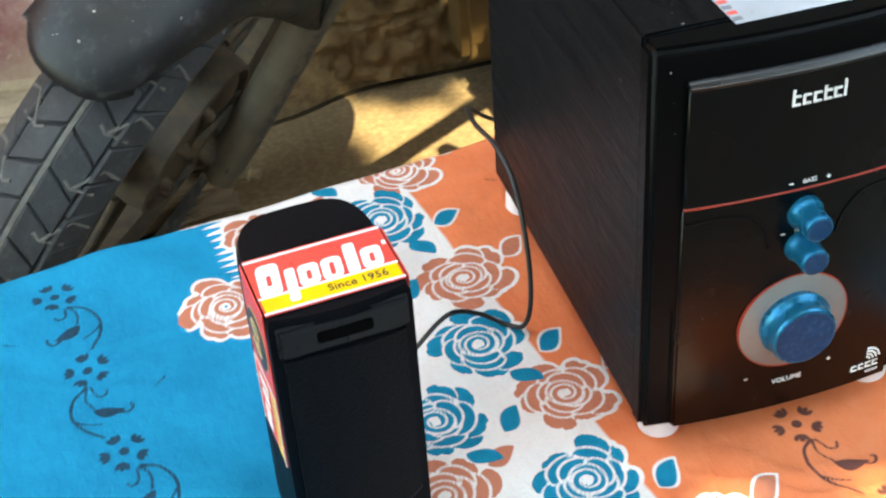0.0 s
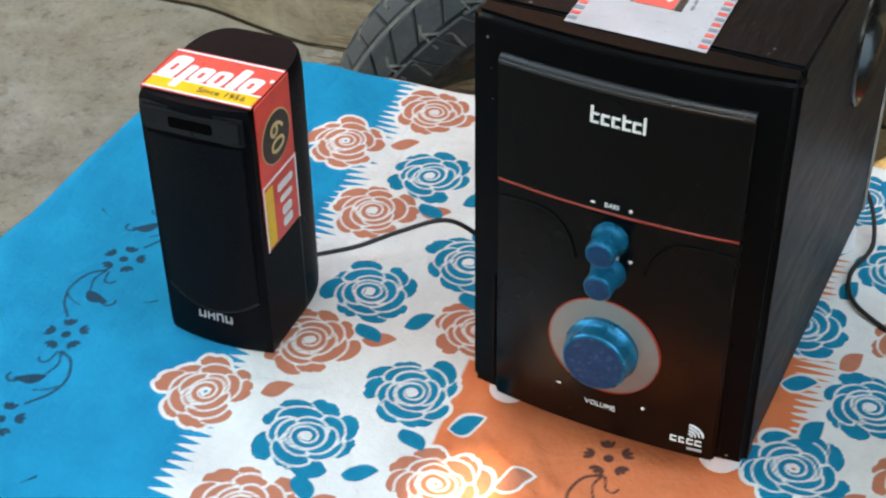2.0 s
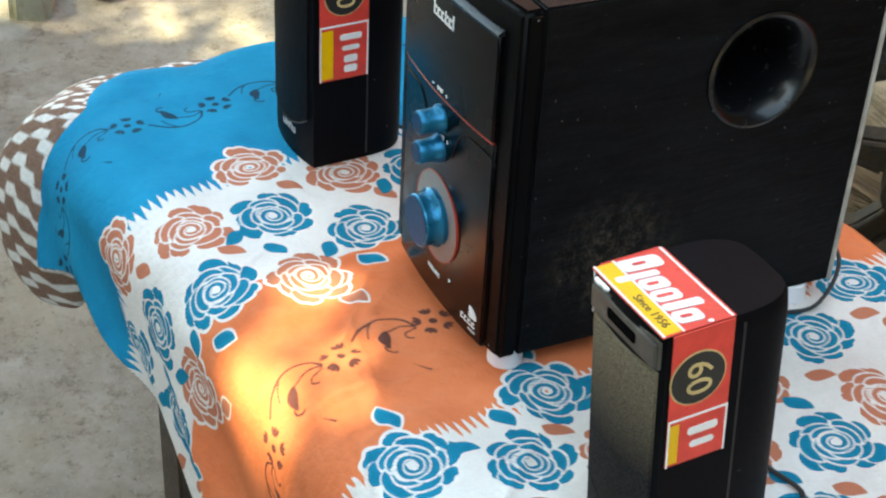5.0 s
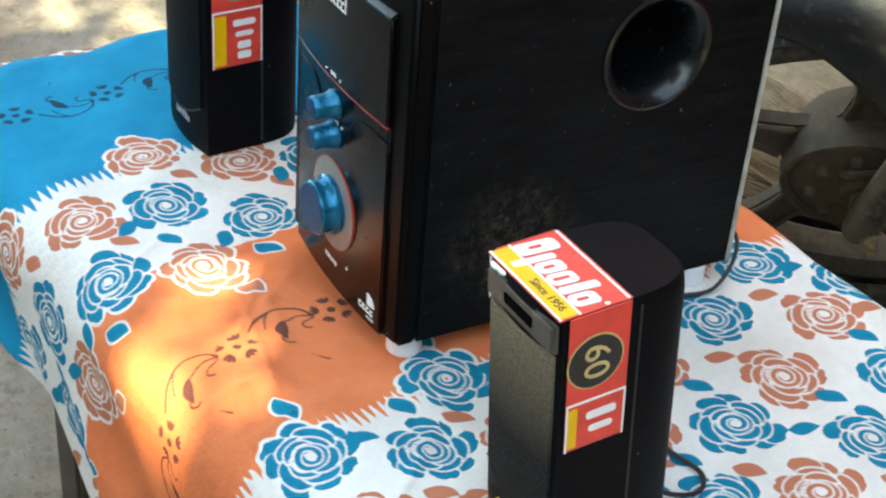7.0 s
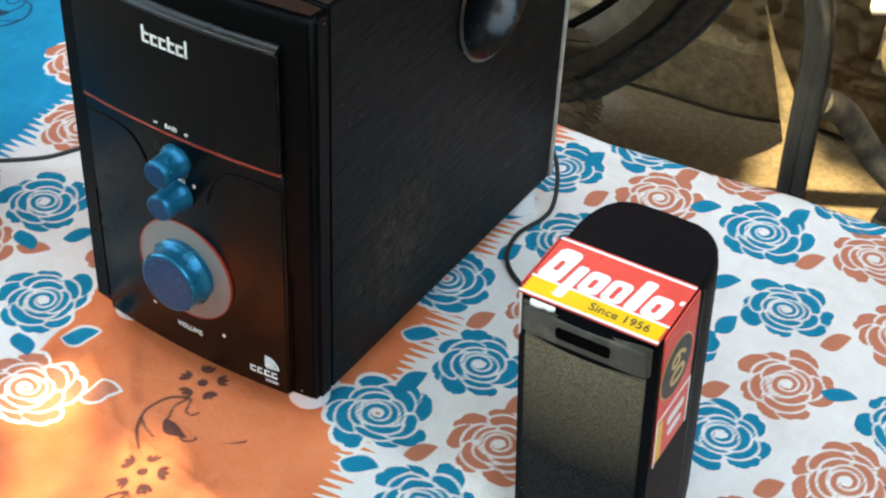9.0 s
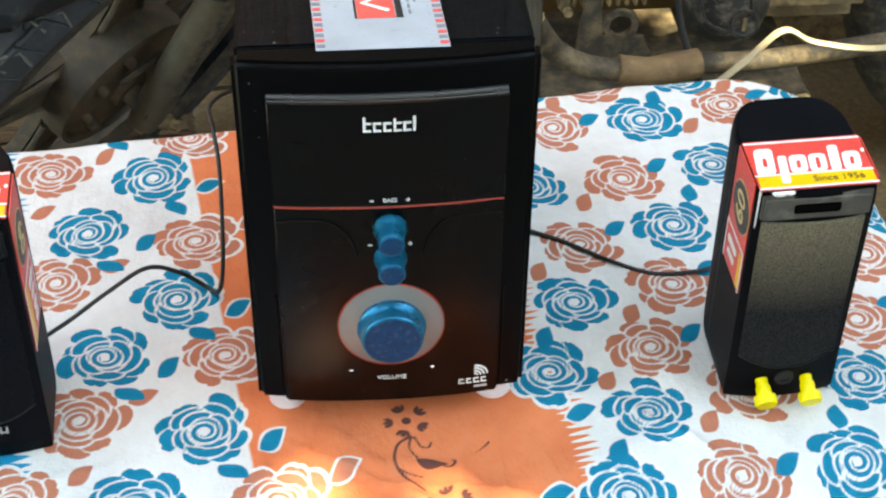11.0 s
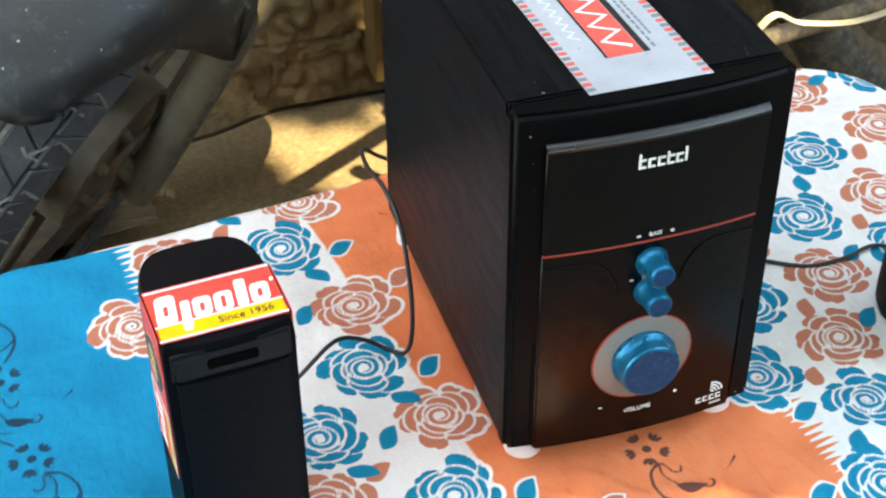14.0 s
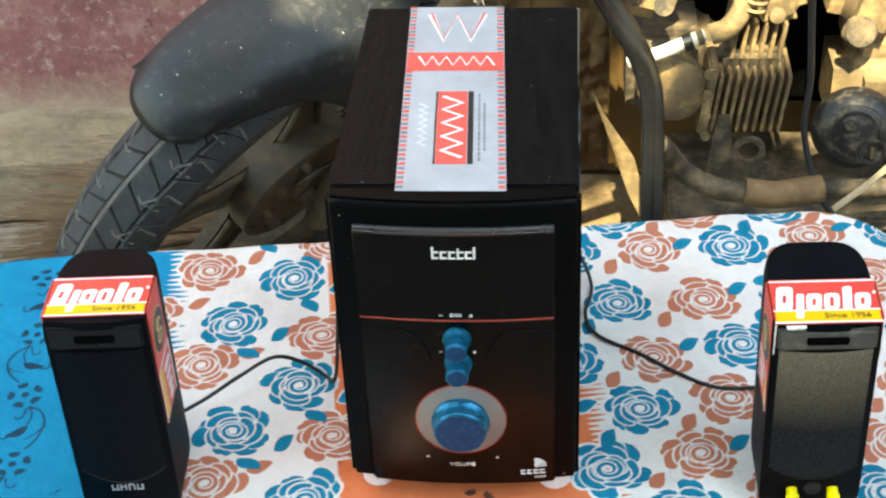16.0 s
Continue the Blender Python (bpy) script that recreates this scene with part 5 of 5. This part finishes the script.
torn = part("torn_edge", prism([(-0.0290, -0.0066), (-0.0250, -0.0072), (-0.0215, -0.0060), (-0.0185, -0.0067), (-0.0160, -0.0055), (-0.0165, -0.0040), (-0.0300, -0.0040)], SH - 0.0009, SH + 0.0007), print_white, right_speaker, "torn white sticker edge")
part("torn_edge", prism([(-0.0375, 0.160), (-0.0375, 0.190), (-0.0362, 0.190), (-0.0366, 0.162)], 0.0, 0.0008, m=Matrix(((1, 0, 0, 0), (0, 0, -1, -0.0012), (0, 1, 0, 0), (0, 0, 0, 1)))), print_white, right_speaker)

# ---- cables ----
def cable(pts, label):
    tagged(part("cable", tube(pts, 0.0017, 8, 8), cable_black), label, "cable", "speaker cables")


cable([(-0.070, 0.289, 0.05), (-0.092, 0.294, 0.062), (-0.106, 0.285, 0.078), (-0.116, 0.250, 0.098), (-0.122, 0.210, 0.114), (-0.1185, 0.180, 0.116), (-0.1145, 0.155, 0.100), (-0.1145, 0.132, 0.060),
       (-0.117, 0.123, 0.025), (-0.122, 0.126, 0.006), (-0.132, 0.137, 0.003), (-0.150, 0.136, 0.018), (-0.172, 0.128, 0.030), (-0.200, 0.112, 0.022), (-0.228, 0.096, 0.010), (-0.250, 0.068, 0.014)], "thin black speaker cable lying loosely on the cloth")
cable([(0.05, 0.289, 0.05), (0.085, 0.295, 0.03), (0.103, 0.265, 0.006), (0.097, 0.225, 0.004), (0.108, 0.195, 0.003), (0.145, 0.171, 0.002), (0.176, 0.146, 0.002), (0.207, 0.128, 0.002),
       (0.240, 0.128, 0.002), (0.268, 0.135, 0.002), (0.284, 0.122, 0.004), (0.285, 0.100, 0.010), (0.276, 0.079, 0.02)], "thin black speaker cable lying loosely on the cloth")

# ---- the motorcycle behind the table ----
bike = thing("motorcycle", pose(0, 0, 0), "dusty motorcycle with black fender, finned engine and crash guard", "motorcycle")
LEAN = radians(31)                         # it rests on its side stand, bars turned
AX = Vector((-0.299, 0.827, -0.218))          # front axle
HEAD = Vector((-0.639, -0.769, 0)).normalized()
SIDE = Vector((HEAD.y * -1, HEAD.x, 0)).normalized()   # towards the table
if SIDE.y > 0:
    SIDE = -SIDE
UP = Vector((0, 0, 1)) * math.cos(LEAN) + SIDE * math.sin(LEAN)
SIDE = SIDE * math.cos(LEAN) - Vector((0, 0, 1)) * math.sin(LEAN)
TR = 0.338
WHEEL = Matrix((( HEAD.x, UP.x, SIDE.x, AX.x), (HEAD.y, UP.y, SIDE.y, AX.y), (HEAD.z, UP.z, SIDE.z, AX.z), (0, 0, 0, 1)))
wheel = new("front_wheel")
wheel.parent = bike


def wheel_part(name, bm, mat, label=""):
    bmesh.ops.transform(bm, matrix=WHEEL, verts=bm.verts)
    bmesh.ops.recalc_face_normals(bm, faces=bm.faces)
    return part(name, bm, mat, wheel, label)


prof = []
for i in range(13):
    a = radians(-128 + 256 * i / 12)
    prof.append((TR - 0.048 + 0.048 * math.cos(a), 0.054 * math.sin(a)))
wheel_part("tyre", lathe(prof, n=64), tyre_rubber)
base = []
for i in range(11):
    a = radians(-64 + 128 * i / 10)
    base.append((TR - 0.048 + 0.0492 * math.cos(a), 0.0552 * math.sin(a)))
wheel_part("tread_groove", lathe(base, n=64), groove_dust, "pale dust packed in the tread grooves")
# tread: slanted blocks in four rows
bm = bmesh.new()
for i in range(54):
    th = 2 * math.pi * i / 54
    for row, (ang, w, l, skew) in enumerate(((-56, 0.0325, 0.0365, -0.5), (-19.5, 0.0330, 0.0375, 0.6), (19.5, 0.0330, 0.0375, -0.6), (56, 0.0325, 0.0365, 0.5))):
        t = th + (0.058 if row in (0, 3) else 0)
        a = radians(ang)
        r = TR - 0.048 + 0.0480 * math.cos(a)
        m = Matrix.Rotation(t, 4, "Z") @ Matrix.Translation((r, 0, 0.0532 * math.sin(a))) @ Matrix.Rotation(-a, 4, "Y") @ Matrix(((1, 0, 0, 0), (0, 1, skew, 0), (0, 0, 1, 0), (0, 0, 0, 1)))
        b2 = box(0.008, l, w, (0, 0, 0), 0.0018, seg=1)
        bmesh.ops.transform(b2, matrix=m, verts=b2.verts)
        join(bm, b2)
wheel_part("tread", bm, tread_rubber)


def on_tread(t, deg):
    """A point on the worn face of the tyre: t round the wheel, deg across the tread."""
    a = radians(deg)
    r = TR - 0.048 + 0.0525 * math.cos(a)
    return r * math.cos(t), r * math.sin(t), 0.0580 * math.sin(a)


bm = lathe([(TR + 0.0030, -0.0030), (TR + 0.0056, -0.0024), (TR + 0.0058, 0.0), (TR + 0.0056, 0.0024), (TR + 0.0030, 0.0030)], n=96)
pitch = 2 * math.pi / 36
for i in range(36):
    t = i * pitch
    for way, lag in ((1, 0.0), (-1, 0.5)):                   # pale hooked ribs, staggered on the two shoulders
        t1 = t + lag * pitch
        for line in (((0.10, 20), (0.02, 27), (0.04, 38), (0.06, 50)), ((0.0, 28), (0.25, 37), (0.50, 47), (0.47, 57), (0.44, 68))):
            tube([on_tread(t1 + q * pitch, way * deg) for q, deg in line], 0.0018, 1, 6, bm=bm)
wheel_part("tread_rib", bm, rib_dust, "pale worn ribs of the tread")
RIM = [(0.262, -0.030), (0.270, -0.029), (0.268, -0.022), (0.252, -0.013), (0.249, 0.0), (0.252, 0.013), (0.268, 0.022), (0.270, 0.029), (0.262, 0.030), (0.242, 0.017), (0.238, 0.0), (0.242, -0.017)]
SPOKE = [(0.060, -0.062), (0.100, -0.034), (0.140, -0.023), (0.200, -0.022), (0.244, -0.040), (0.244, 0.040), (0.200, 0.022), (0.140, 0.023), (0.100, 0.034), (0.060, 0.062)]


def spoke_bm(a):
    """A broad cast spoke with a raised rib along each edge."""
    bm = prism(SPOKE, -0.012, 0.013, 0.005)
    for k in (-1, 1):
        tube([(0.100, k * 0.029, 0.013), (0.14, k * 0.019, 0.014), (0.20, k * 0.018, 0.014), (0.240, k * 0.034, 0.013)], 0.005, 4, 8, bm=bm)
    bmesh.ops.transform(bm, matrix=Matrix.Rotation(a, 4, "Z"), verts=bm.verts)
    return bm


wheel_part("rim", lathe(RIM, n=64, closed=True), cast_dusty)
for k in range(5):
    wheel_part("spoke", spoke_bm(2 * math.pi * k / 5 + radians(11)), cast_dusty)
wheel_part("hub", lathe([(0.0, -0.055), (0.03, -0.055), (0.080, -0.045), (0.096, -0.02), (0.100, 0.030), (0.098, 0.048), (0.093, 0.050), (0.091, 0.040), (0.0, 0.040)], n=56), cast_dusty)
wheel_part("brake_plate", lathe([(0.0, 0.060), (0.024, 0.060), (0.028, 0.051), (0.055, 0.049), (0.080, 0.046), (0.086, 0.043), (0.087, 0.036), (0.0, 0.036)], n=48), plate_rust, "brown dusty brake plate")
wheel_part("brake_arm", tube([(0.030, 0.040, 0.056), (0.010, 0.060, 0.062), (-0.030, 0.066, 0.062)], 0.008, 4, 8, flat=0.6), dusty_dark)
for bx, by, br in ((0.052, 0.030, 0.008), (0.060, -0.020, 0.007), (0.040, -0.050, 0.009), (0.020, 0.062, 0.007)):
    wheel_part("plate_boss", lathe([(0, 0.012), (br * 0.7, 0.012), (br, 0.008), (br * 1.1, 0), (0, 0)], (bx, by, 0.047), n=14), plate_rust)
wheel_part("axle_spacer", lathe([(0.0, 0.0), (0.015, 0.0), (0.015, 0.045), (0.0, 0.045)], (0, 0, 0.052), n=20), dusty_dark)


def fender_bm(n=44, m=12, k=7):
    """Front mudguard as one moulded sheet: a crowned top that ends in a round tongue, and a near side that
    hangs lower and lower along the tyre and widens to a flap over the fork leg."""
    at = (47.0, 52, 56, 60, 64, 69, 75, 80, 85, 88, 92, 97, 104, 116)
    low = np.array(((0.241, 0.266, 0.030), (0.190, 0.278, 0.040), (0.150, 0.288, 0.049), (0.126, 0.291, 0.055), (0.106, 0.289, 0.0605), (0.070, 0.270, 0.071), (0.036, 0.247, 0.081),
                    (0.005, 0.226, 0.095), (-0.017, 0.215, 0.103), (0.004, 0.270, 0.104), (0.019, 0.335, 0.098), (0.005, 0.358, 0.070), (-0.06, 0.365, 0.045), (-0.15, 0.335, 0.036)))
    bm = bmesh.new()
    rows = []
    for i in range(n + 1):
        t = i / n
        row = []
        droop = 0.012 * max(0.0, 1 - t / 0.15) ** 2
        for j in range(m + 1):
            s = -1 + 2 * j / m
            first = 42.7 + 4.6 * abs(s) ** 3
            a = radians(first + (116 - first) * t)
            r = 0.3745 - 0.011 * abs(s) ** 2.4 - droop
            z = -0.024 + 0.054 * s - 0.012 * t * (s < 0) * -s
            if j == 0:                                       # the far lip turns down
                row.append(bm.verts.new(((r - 0.035 * min(1, t / 0.1)) * math.cos(a), (r - 0.035 * min(1, t / 0.1)) * math.sin(a), z - 0.006)))
            row.append(bm.verts.new((r * math.cos(a), r * math.sin(a), z)))
        deg = math.degrees(a)
        top = np.array((r * math.cos(a), r * math.sin(a), z))
        end = np.array([np.interp(deg, at, low[:, c]) for c in range(3)])
        knee = np.array((0.45 * top[0] + 0.55 * end[0], 0.45 * top[1] + 0.55 * end[1], 0.12 * top[2] + 0.88 * end[2]))
        hy = math.hypot(knee[0], knee[1])
        knee[:2] *= max(hy, 0.352) / hy
        for q in range(1, k + 1):
            u = q / k
            row.append(bm.verts.new((1 - u) ** 2 * top + 2 * u * (1 - u) * knee + u * u * end))
        rows.append(row)
    for a, c in zip(rows, rows[1:]):
        for j in range(len(a) - 1):
            bm.faces.new((a[j], a[j + 1], c[j + 1], c[j]))
    bmesh.ops.recalc_face_normals(bm, faces=bm.faces)
    return bm


bm = fender_bm()
bmesh.ops.transform(bm, matrix=WHEEL, verts=bm.verts)
fender = part("fender", bm, fender_black, bike, "black plastic front fender with pale specks")
wall_of = fender.modifiers.new("moulded_wall", "SOLIDIFY")
wall_of.thickness = 0.004
wall_of.offset = 0.0


FORK_LOW, FORK_WAY = Vector((-0.250, 0.788, -0.285)), Vector((0.475, -0.220, 0.852)).normalized()
for side in (0, 1):                                          # raked fork legs, the second one beyond the wheel
    foot = FORK_LOW - SIDE * 0.20 * side
    leg = lathe([(0, -0.008), (0.014, -0.008), (0.0180, -0.004), (0.0205, 0.02), (0.0215, 0.05), (0.0222, 0.36), (0.0250, 0.362), (0.0250, 0.39), (0, 0.39)], (0, 0, 0), (0, 0, 1), 28)
    join(leg, box(0.030, 0.022, 0.045, (0.008, 0.010, 0.014), 0.008))
    bmesh.ops.transform(leg, matrix=Matrix.Translation(foot) @ basis(FORK_WAY), verts=leg.verts)
    part("fork_leg", leg, fork_dusty, bike, "dusty grey fork leg with a black oily smear")
    part("fork_tube", tube([foot + FORK_WAY * 0.38, foot + FORK_WAY * 0.85], 0.0155, 2, 18), dusty_alloy, bike)
part("axle_nut", lathe([(0, 0), (0.011, 0), (0.011, 0.012), (0.007, 0.014), (0.007, 0.024), (0, 0.024)], FORK_LOW + Vector((0.020, -0.004, 0.002)), (0.8, -0.35, -0.2), 6), dusty_alloy, bike)


# engine, seen over the table
engine = new("engine")
engine.location = (-0.014, -0.043, 0.042)
engine.parent = bike


def slab(sx, sy, sz, at, bevel, mat, name, turn=(0, 0, 0), label=""):
    return part(name, box(sx, sy, sz, at, bevel, turn, seg=3), mat, engine, label)


for i in range(9):                                              # lower fins, upright and slightly raked
    slab(0.0045, 0.12, 0.082, (0.283 + 0.0106 * i, 0.93, -0.178), 0.0016, dusty_alloy, "cooling_fin", (0, 7, 0))
for i in range(6):                                              # upper fins, set back
    slab(0.0045, 0.10, 0.066, (0.303 + 0.0118 * i, 0.95, -0.112), 0.0016, dusty_alloy, "cooling_fin", (0, 7, 0))
slab(0.085, 0.09, 0.10, (0.325, 0.945, -0.17), 0.008, dusty_dark, "cylinder")
slab(0.012, 0.11, 0.10, (0.272, 0.925, -0.175), 0.003, dusty_alloy, "gasket_flange", (0, 7, 0))
for dz in (-0.045, -0.015, 0.015, 0.045):
    part("flange_bolt", lathe([(0, 0), (0.006, 0), (0.006, 0.008), (0, 0.008)], (0.270, 0.868, -0.175 + dz), (0, -1, 0), 6), dusty_alloy, engine)
part("side_cover", lathe([(0, 0.022), (0.012, 0.024), (0.036, 0.022), (0.043, 0.017), (0.045, 0), (0, 0)], (0.228, 0.90, -0.165), (-0.1, -1, 0.12), 40), dusty_alloy, engine, "round dusty alloy cover")
slab(0.11, 0.12, 0.13, (0.225, 0.975, -0.17), 0.02, dusty_dark, "gear_housing")
slab(0.075, 0.09, 0.055, (0.352, 0.95, -0.062), 0.016, dusty_alloy, "head_cover", (0, -18, 0))
part("head_bolt", lathe([(0, 0), (0.010, 0), (0.010, 0.008), (0.006, 0.010), (0, 0.010)], (0.352, 0.90, -0.066), (0, -1, 0.3), 16), dusty_alloy, engine)
part("intake_elbow", tube([(0.272, 0.89, -0.088), (0.293, 0.89, -0.078), (0.310, 0.90, -0.055), (0.317, 0.91, -0.010), (0.315, 0.93, 0.03)], 0.0135, 6, 14), dusty_alloy, engine)
for k in range(5):
    part("spring_coil", lathe([(0.0135, -0.002), (0.017, 0), (0.0135, 0.002)], (0.322 + 0.002 * k, 0.90, -0.055 + 0.011 * k), (0.2, 0, 1), 20), dusty_alloy, engine)
part("hose", tube([(0.17, 0.87, -0.116), (0.205, 0.87, -0.104), (0.238, 0.875, -0.092), (0.262, 0.885, -0.086)], 0.0085, 6, 12), hose_white, engine, "milky white rubber hose")
part("hose_clamp", lathe([(0.0092, -0.006), (0.0115, -0.006), (0.0115, 0.006), (0.0092, 0.006)], (0.243, 0.876, -0.091), (0.9, 0.1, 0.3), 20), black_metal, engine)
part("hose_clamp", lathe([(0.0092, -0.004), (0.0112, -0.004), (0.0112, 0.004), (0.0092, 0.004)], (0.258, 0.884, -0.087), (0.9, 0.1, 0.3), 20), dusty_alloy, engine)
slab(0.075, 0.07, 0.075, (0.195, 0.93, -0.040), 0.022, dusty_alloy, "carburettor", (0, 20, 10))
part("carburettor_throat", lathe([(0, 0), (0.009, 0), (0.012, 0.004), (0.013, 0.010), (0, 0.010)], (0.212, 0.893, -0.048), (0, -1, 0.4), 20), dusty_dark, engine)
slab(0.10, 0.10, 0.12, (0.475, 0.96, -0.065), 0.03, dusty_alloy, "starter_case", (0, 12, 0))
part("case_plug", lathe([(0, 0.008), (0.018, 0.008), (0.022, 0), (0, 0)], (0.458, 0.908, -0.095), (0, -1, 0.3), 24), dusty_dark, engine)
slab(0.24, 0.16, 0.15, (0.555, 0.975, -0.20), 0.035, dusty_alloy, "crankcase")
part("clutch_cover", lathe([(0, 0.030), (0.030, 0.030), (0.046, 0.022), (0.054, 0.006), (0.055, 0), (0, 0)], (0.459, 0.873, -0.214), (-0.12, -1, 0.25), 44), cover_dusty, engine, "round black engine cover")
part("cover_cap", lathe([(0, 0.005), (0.008, 0.006), (0.011, 0.004), (0.012, 0), (0, 0)], (0.447, 0.843, -0.190), (-0.12, -1, 0.25), 24), cover_dusty, engine)
part("cover_cap", lathe([(0, 0.004), (0.013, 0.004), (0.015, 0.007), (0.018, 0.007), (0.020, 0), (0, 0)], (0.477, 0.840, -0.228), (-0.12, -1, 0.25), 28), cover_dusty, engine)
for k in range(3):                                              # cast rings
    part("cover_ring", lathe([(0.0275 + 0.008 * k, 0.0), (0.0285 + 0.008 * k, 0.0022), (0.0300 + 0.008 * k, 0.0022), (0.031 + 0.008 * k, 0.0)], Vector((0.459, 0.873, -0.214)) + Vector((-0.115, -0.96, 0.24)) * (0.030 - 0.0045 * k * (k + 1) / 1.6), (-0.12, -1, 0.25), 44), cover_dusty, engine)
part("cover_slot", box(0.004, 0.004, 0.018, (0.4765, 0.8345, -0.2275), 0.001), dusty_alloy, engine)
part("clutch_cable", tube([(0.375, 0.82, 0.06), (0.380, 0.81, -0.03), (0.384, 0.80, -0.10), (0.382, 0.79, -0.17), (0.402, 0.77, -0.24), (0.43, 0.76, -0.28)], 0.0042, 6, 8), cable_black, engine)
# black slab added in place of the deep shade behind the engine
slab(0.38, 0.05, 0.40, (0.41, 1.09, -0.10), 0.02, void_black, "gap_shade")
slab(0.34, 0.22, 0.02, (0.40, 0.93, -0.33), 0.006, dusty_dark, "sump_plate")

part("crash_guard", tube([(0.06, 0.62, 0.24), (0.118, 0.605, 0.135), (0.140, 0.60, 0.098), (0.163, 0.60, 0.049), (0.174, 0.60, -0.008), (0.178, 0.60, -0.142), (0.182, 0.61, -0.26), (0.21, 0.66, -0.36)], 0.0135, 8, 16), black_metal, bike, "scratched black crash guard tube")
part("lower_pipe", tube([(0.180, 0.615, -0.06), (0.192, 0.67, -0.10), (0.222, 0.70, -0.155), (0.26, 0.70, -0.177), (0.30, 0.70, -0.184)], 0.0135, 8, 16), dusty_dark, bike)
part("foot_peg", tube([(0.295, 0.70, -0.182), (0.33, 0.70, -0.187), (0.36, 0.705, -0.186), (0.39, 0.71, -0.184)], 0.017, 4, 14), peg_brown, bike)
part("rear_pipe", tube([(0.37, 0.72, -0.19), (0.50, 0.74, -0.20), (0.8, 0.80, -0.2)], 0.012, 6, 12), dusty_dark, bike)
part("bracket_plate", prism([(0.250, -0.20), (0.262, -0.10), (0.276, -0.10), (0.284, -0.16), (0.330, -0.165), (0.345, -0.20)], 0, 0.006, 0.001, m=Matrix(((1, 0, 0, 0), (0, 0, -1, 0.745), (0, 1, 0, 0), (0, 0, 0, 1)))), dusty_dark, bike)
part("bracket_eye", lathe([(0.013, 0), (0.013, 0.006), (0.020, 0.006), (0.020, 0)], (0.302, 0.742, -0.148), (0, -1, 0), 28), dusty_dark, bike)
part("foot_lever", tube([(0.39, 0.63, -0.16), (0.425, 0.64, -0.135), (0.462, 0.65, -0.108), (0.50, 0.65, -0.125), (0.58, 0.65, -0.135), (0.70, 0.68, -0.13)], 0.0048, 6, 8, flat=0.6), pedal_pale, bike, "pale dusty foot lever")
part("leg_shield", prism([(0.106, -0.005), (0.122, -0.040), (0.158, -0.100), (0.177, -0.172), (0.170, -0.190), (0.152, -0.150), (0.134, -0.090)], 0, 0.004, 0.0008, m=Matrix(((1, 0, 0, 0), (0, 0, -1, 0.65), (0, 1, 0, 0), (0, 0, 0, 1)))), dusty_alloy, bike)
part("frame_tube", tube([(-0.02, 0.98, 0.30), (0.10, 0.98, 0.06), (0.20, 0.98, -0.06), (0.30, 0.98, -0.14)], 0.018, 6, 14), dusty_dark, bike)
part("fuel_tank", box(0.50, 0.24, 0.22, (0.45, 0.97, 0.14), 0.07, (0, -8, 0), seg=5), red_paint, bike, "dark red painted tank")
part("seat", box(0.55, 0.24, 0.10, (0.95, 0.97, 0.24), 0.04, seg=4), fender_black, bike)
rwc = Vector((0.98, 0.97, -0.205))
rear = new("rear_wheel")
rear.parent = bike
RW = Matrix.Translation(rwc) @ pose(0, 0, 0, 90, 0, 0)
for nm, pr, mt, cl in (("tyre", prof, tyre_rubber, False), ("rim", RIM, cast_dusty, True), ("hub", [(0, -0.05), (0.07, -0.04), (0.08, 0), (0.07, 0.05), (0, 0.06)], cast_dusty, False)):
    b2 = lathe(pr, n=48, closed=cl)
    bmesh.ops.transform(b2, matrix=RW, verts=b2.verts)
    part(nm, b2, mt, rear)
for k in range(5):
    b2 = spoke_bm(2 * math.pi * k / 5)
    bmesh.ops.transform(b2, matrix=RW, verts=b2.verts)
    part("spoke", b2, cast_dusty, rear)

# ---- loose things on the ground ----
def broom():
    """A bundle of dry twigs lying behind the front wheel."""
    bm = bmesh.new()
    for i in range(330):
        a, b, c = rng.rand(), rng.rand(), rng.rand()
        p = Vector((-0.24 + 0.05 * (a - 0.5), 1.02 + 0.06 * (b - 0.5), GROUND + 0.035 + 0.05 * c))
        q = Vector((-0.80 + 0.16 * rng.rand(), 1.02 + 0.20 * (a - 0.5), GROUND + 0.006 + 0.16 * c * rng.rand()))
        m = (p + q) / 2 + Vector((0, 0.02 * (b - 0.5), 0.02 * rng.rand()))
        tube([p, m, q], (0.0020, 0.0009), 3, 4, bm=bm)
    return bm


tagged(part("twig_broom", broom(), straw), "bundle of dry brown twigs lying behind the wheel", "broom", kind="stuff")


def rough_stone(sx, sy, sz, seed, name, mat, at, turn, label, cat):
    bm = box(sx, sy, sz, (0, 0, sz / 2), min(sx, sy, sz) * 0.18, seg=3)
    bmesh.ops.subdivide_edges(bm, edges=bm.edges[:], cuts=2, use_grid_fill=True)
    for v in bm.verts:
        n = noise.noise_vector(v.co * 14 + Vector((seed, 0, 0)))
        v.co += n * 0.012
    ob = part(name, bm, mat)
    ob.matrix_basis = pose(*at, 0, 0, turn)
    return tagged(ob, label, cat)


rough_stone(0.13, 0.11, 0.26, 3, "stone_post", mossy, (-1.60, -0.16, GROUND - 0.012), 20, "short weathered stone post with moss stains", "post")
rough_stone(0.10, 0.07, 0.10, 7, "stone_block", mossy, (-1.74, 0.01, GROUND - 0.012), -15, "small weathered stone block on the ground", "stone")
rough_stone(0.20, 0.10, 0.06, 9, "brick", brick_red, (-1.83, 0.12, GROUND - 0.008), 35, "worn reddish brick lying on the ground", "brick")
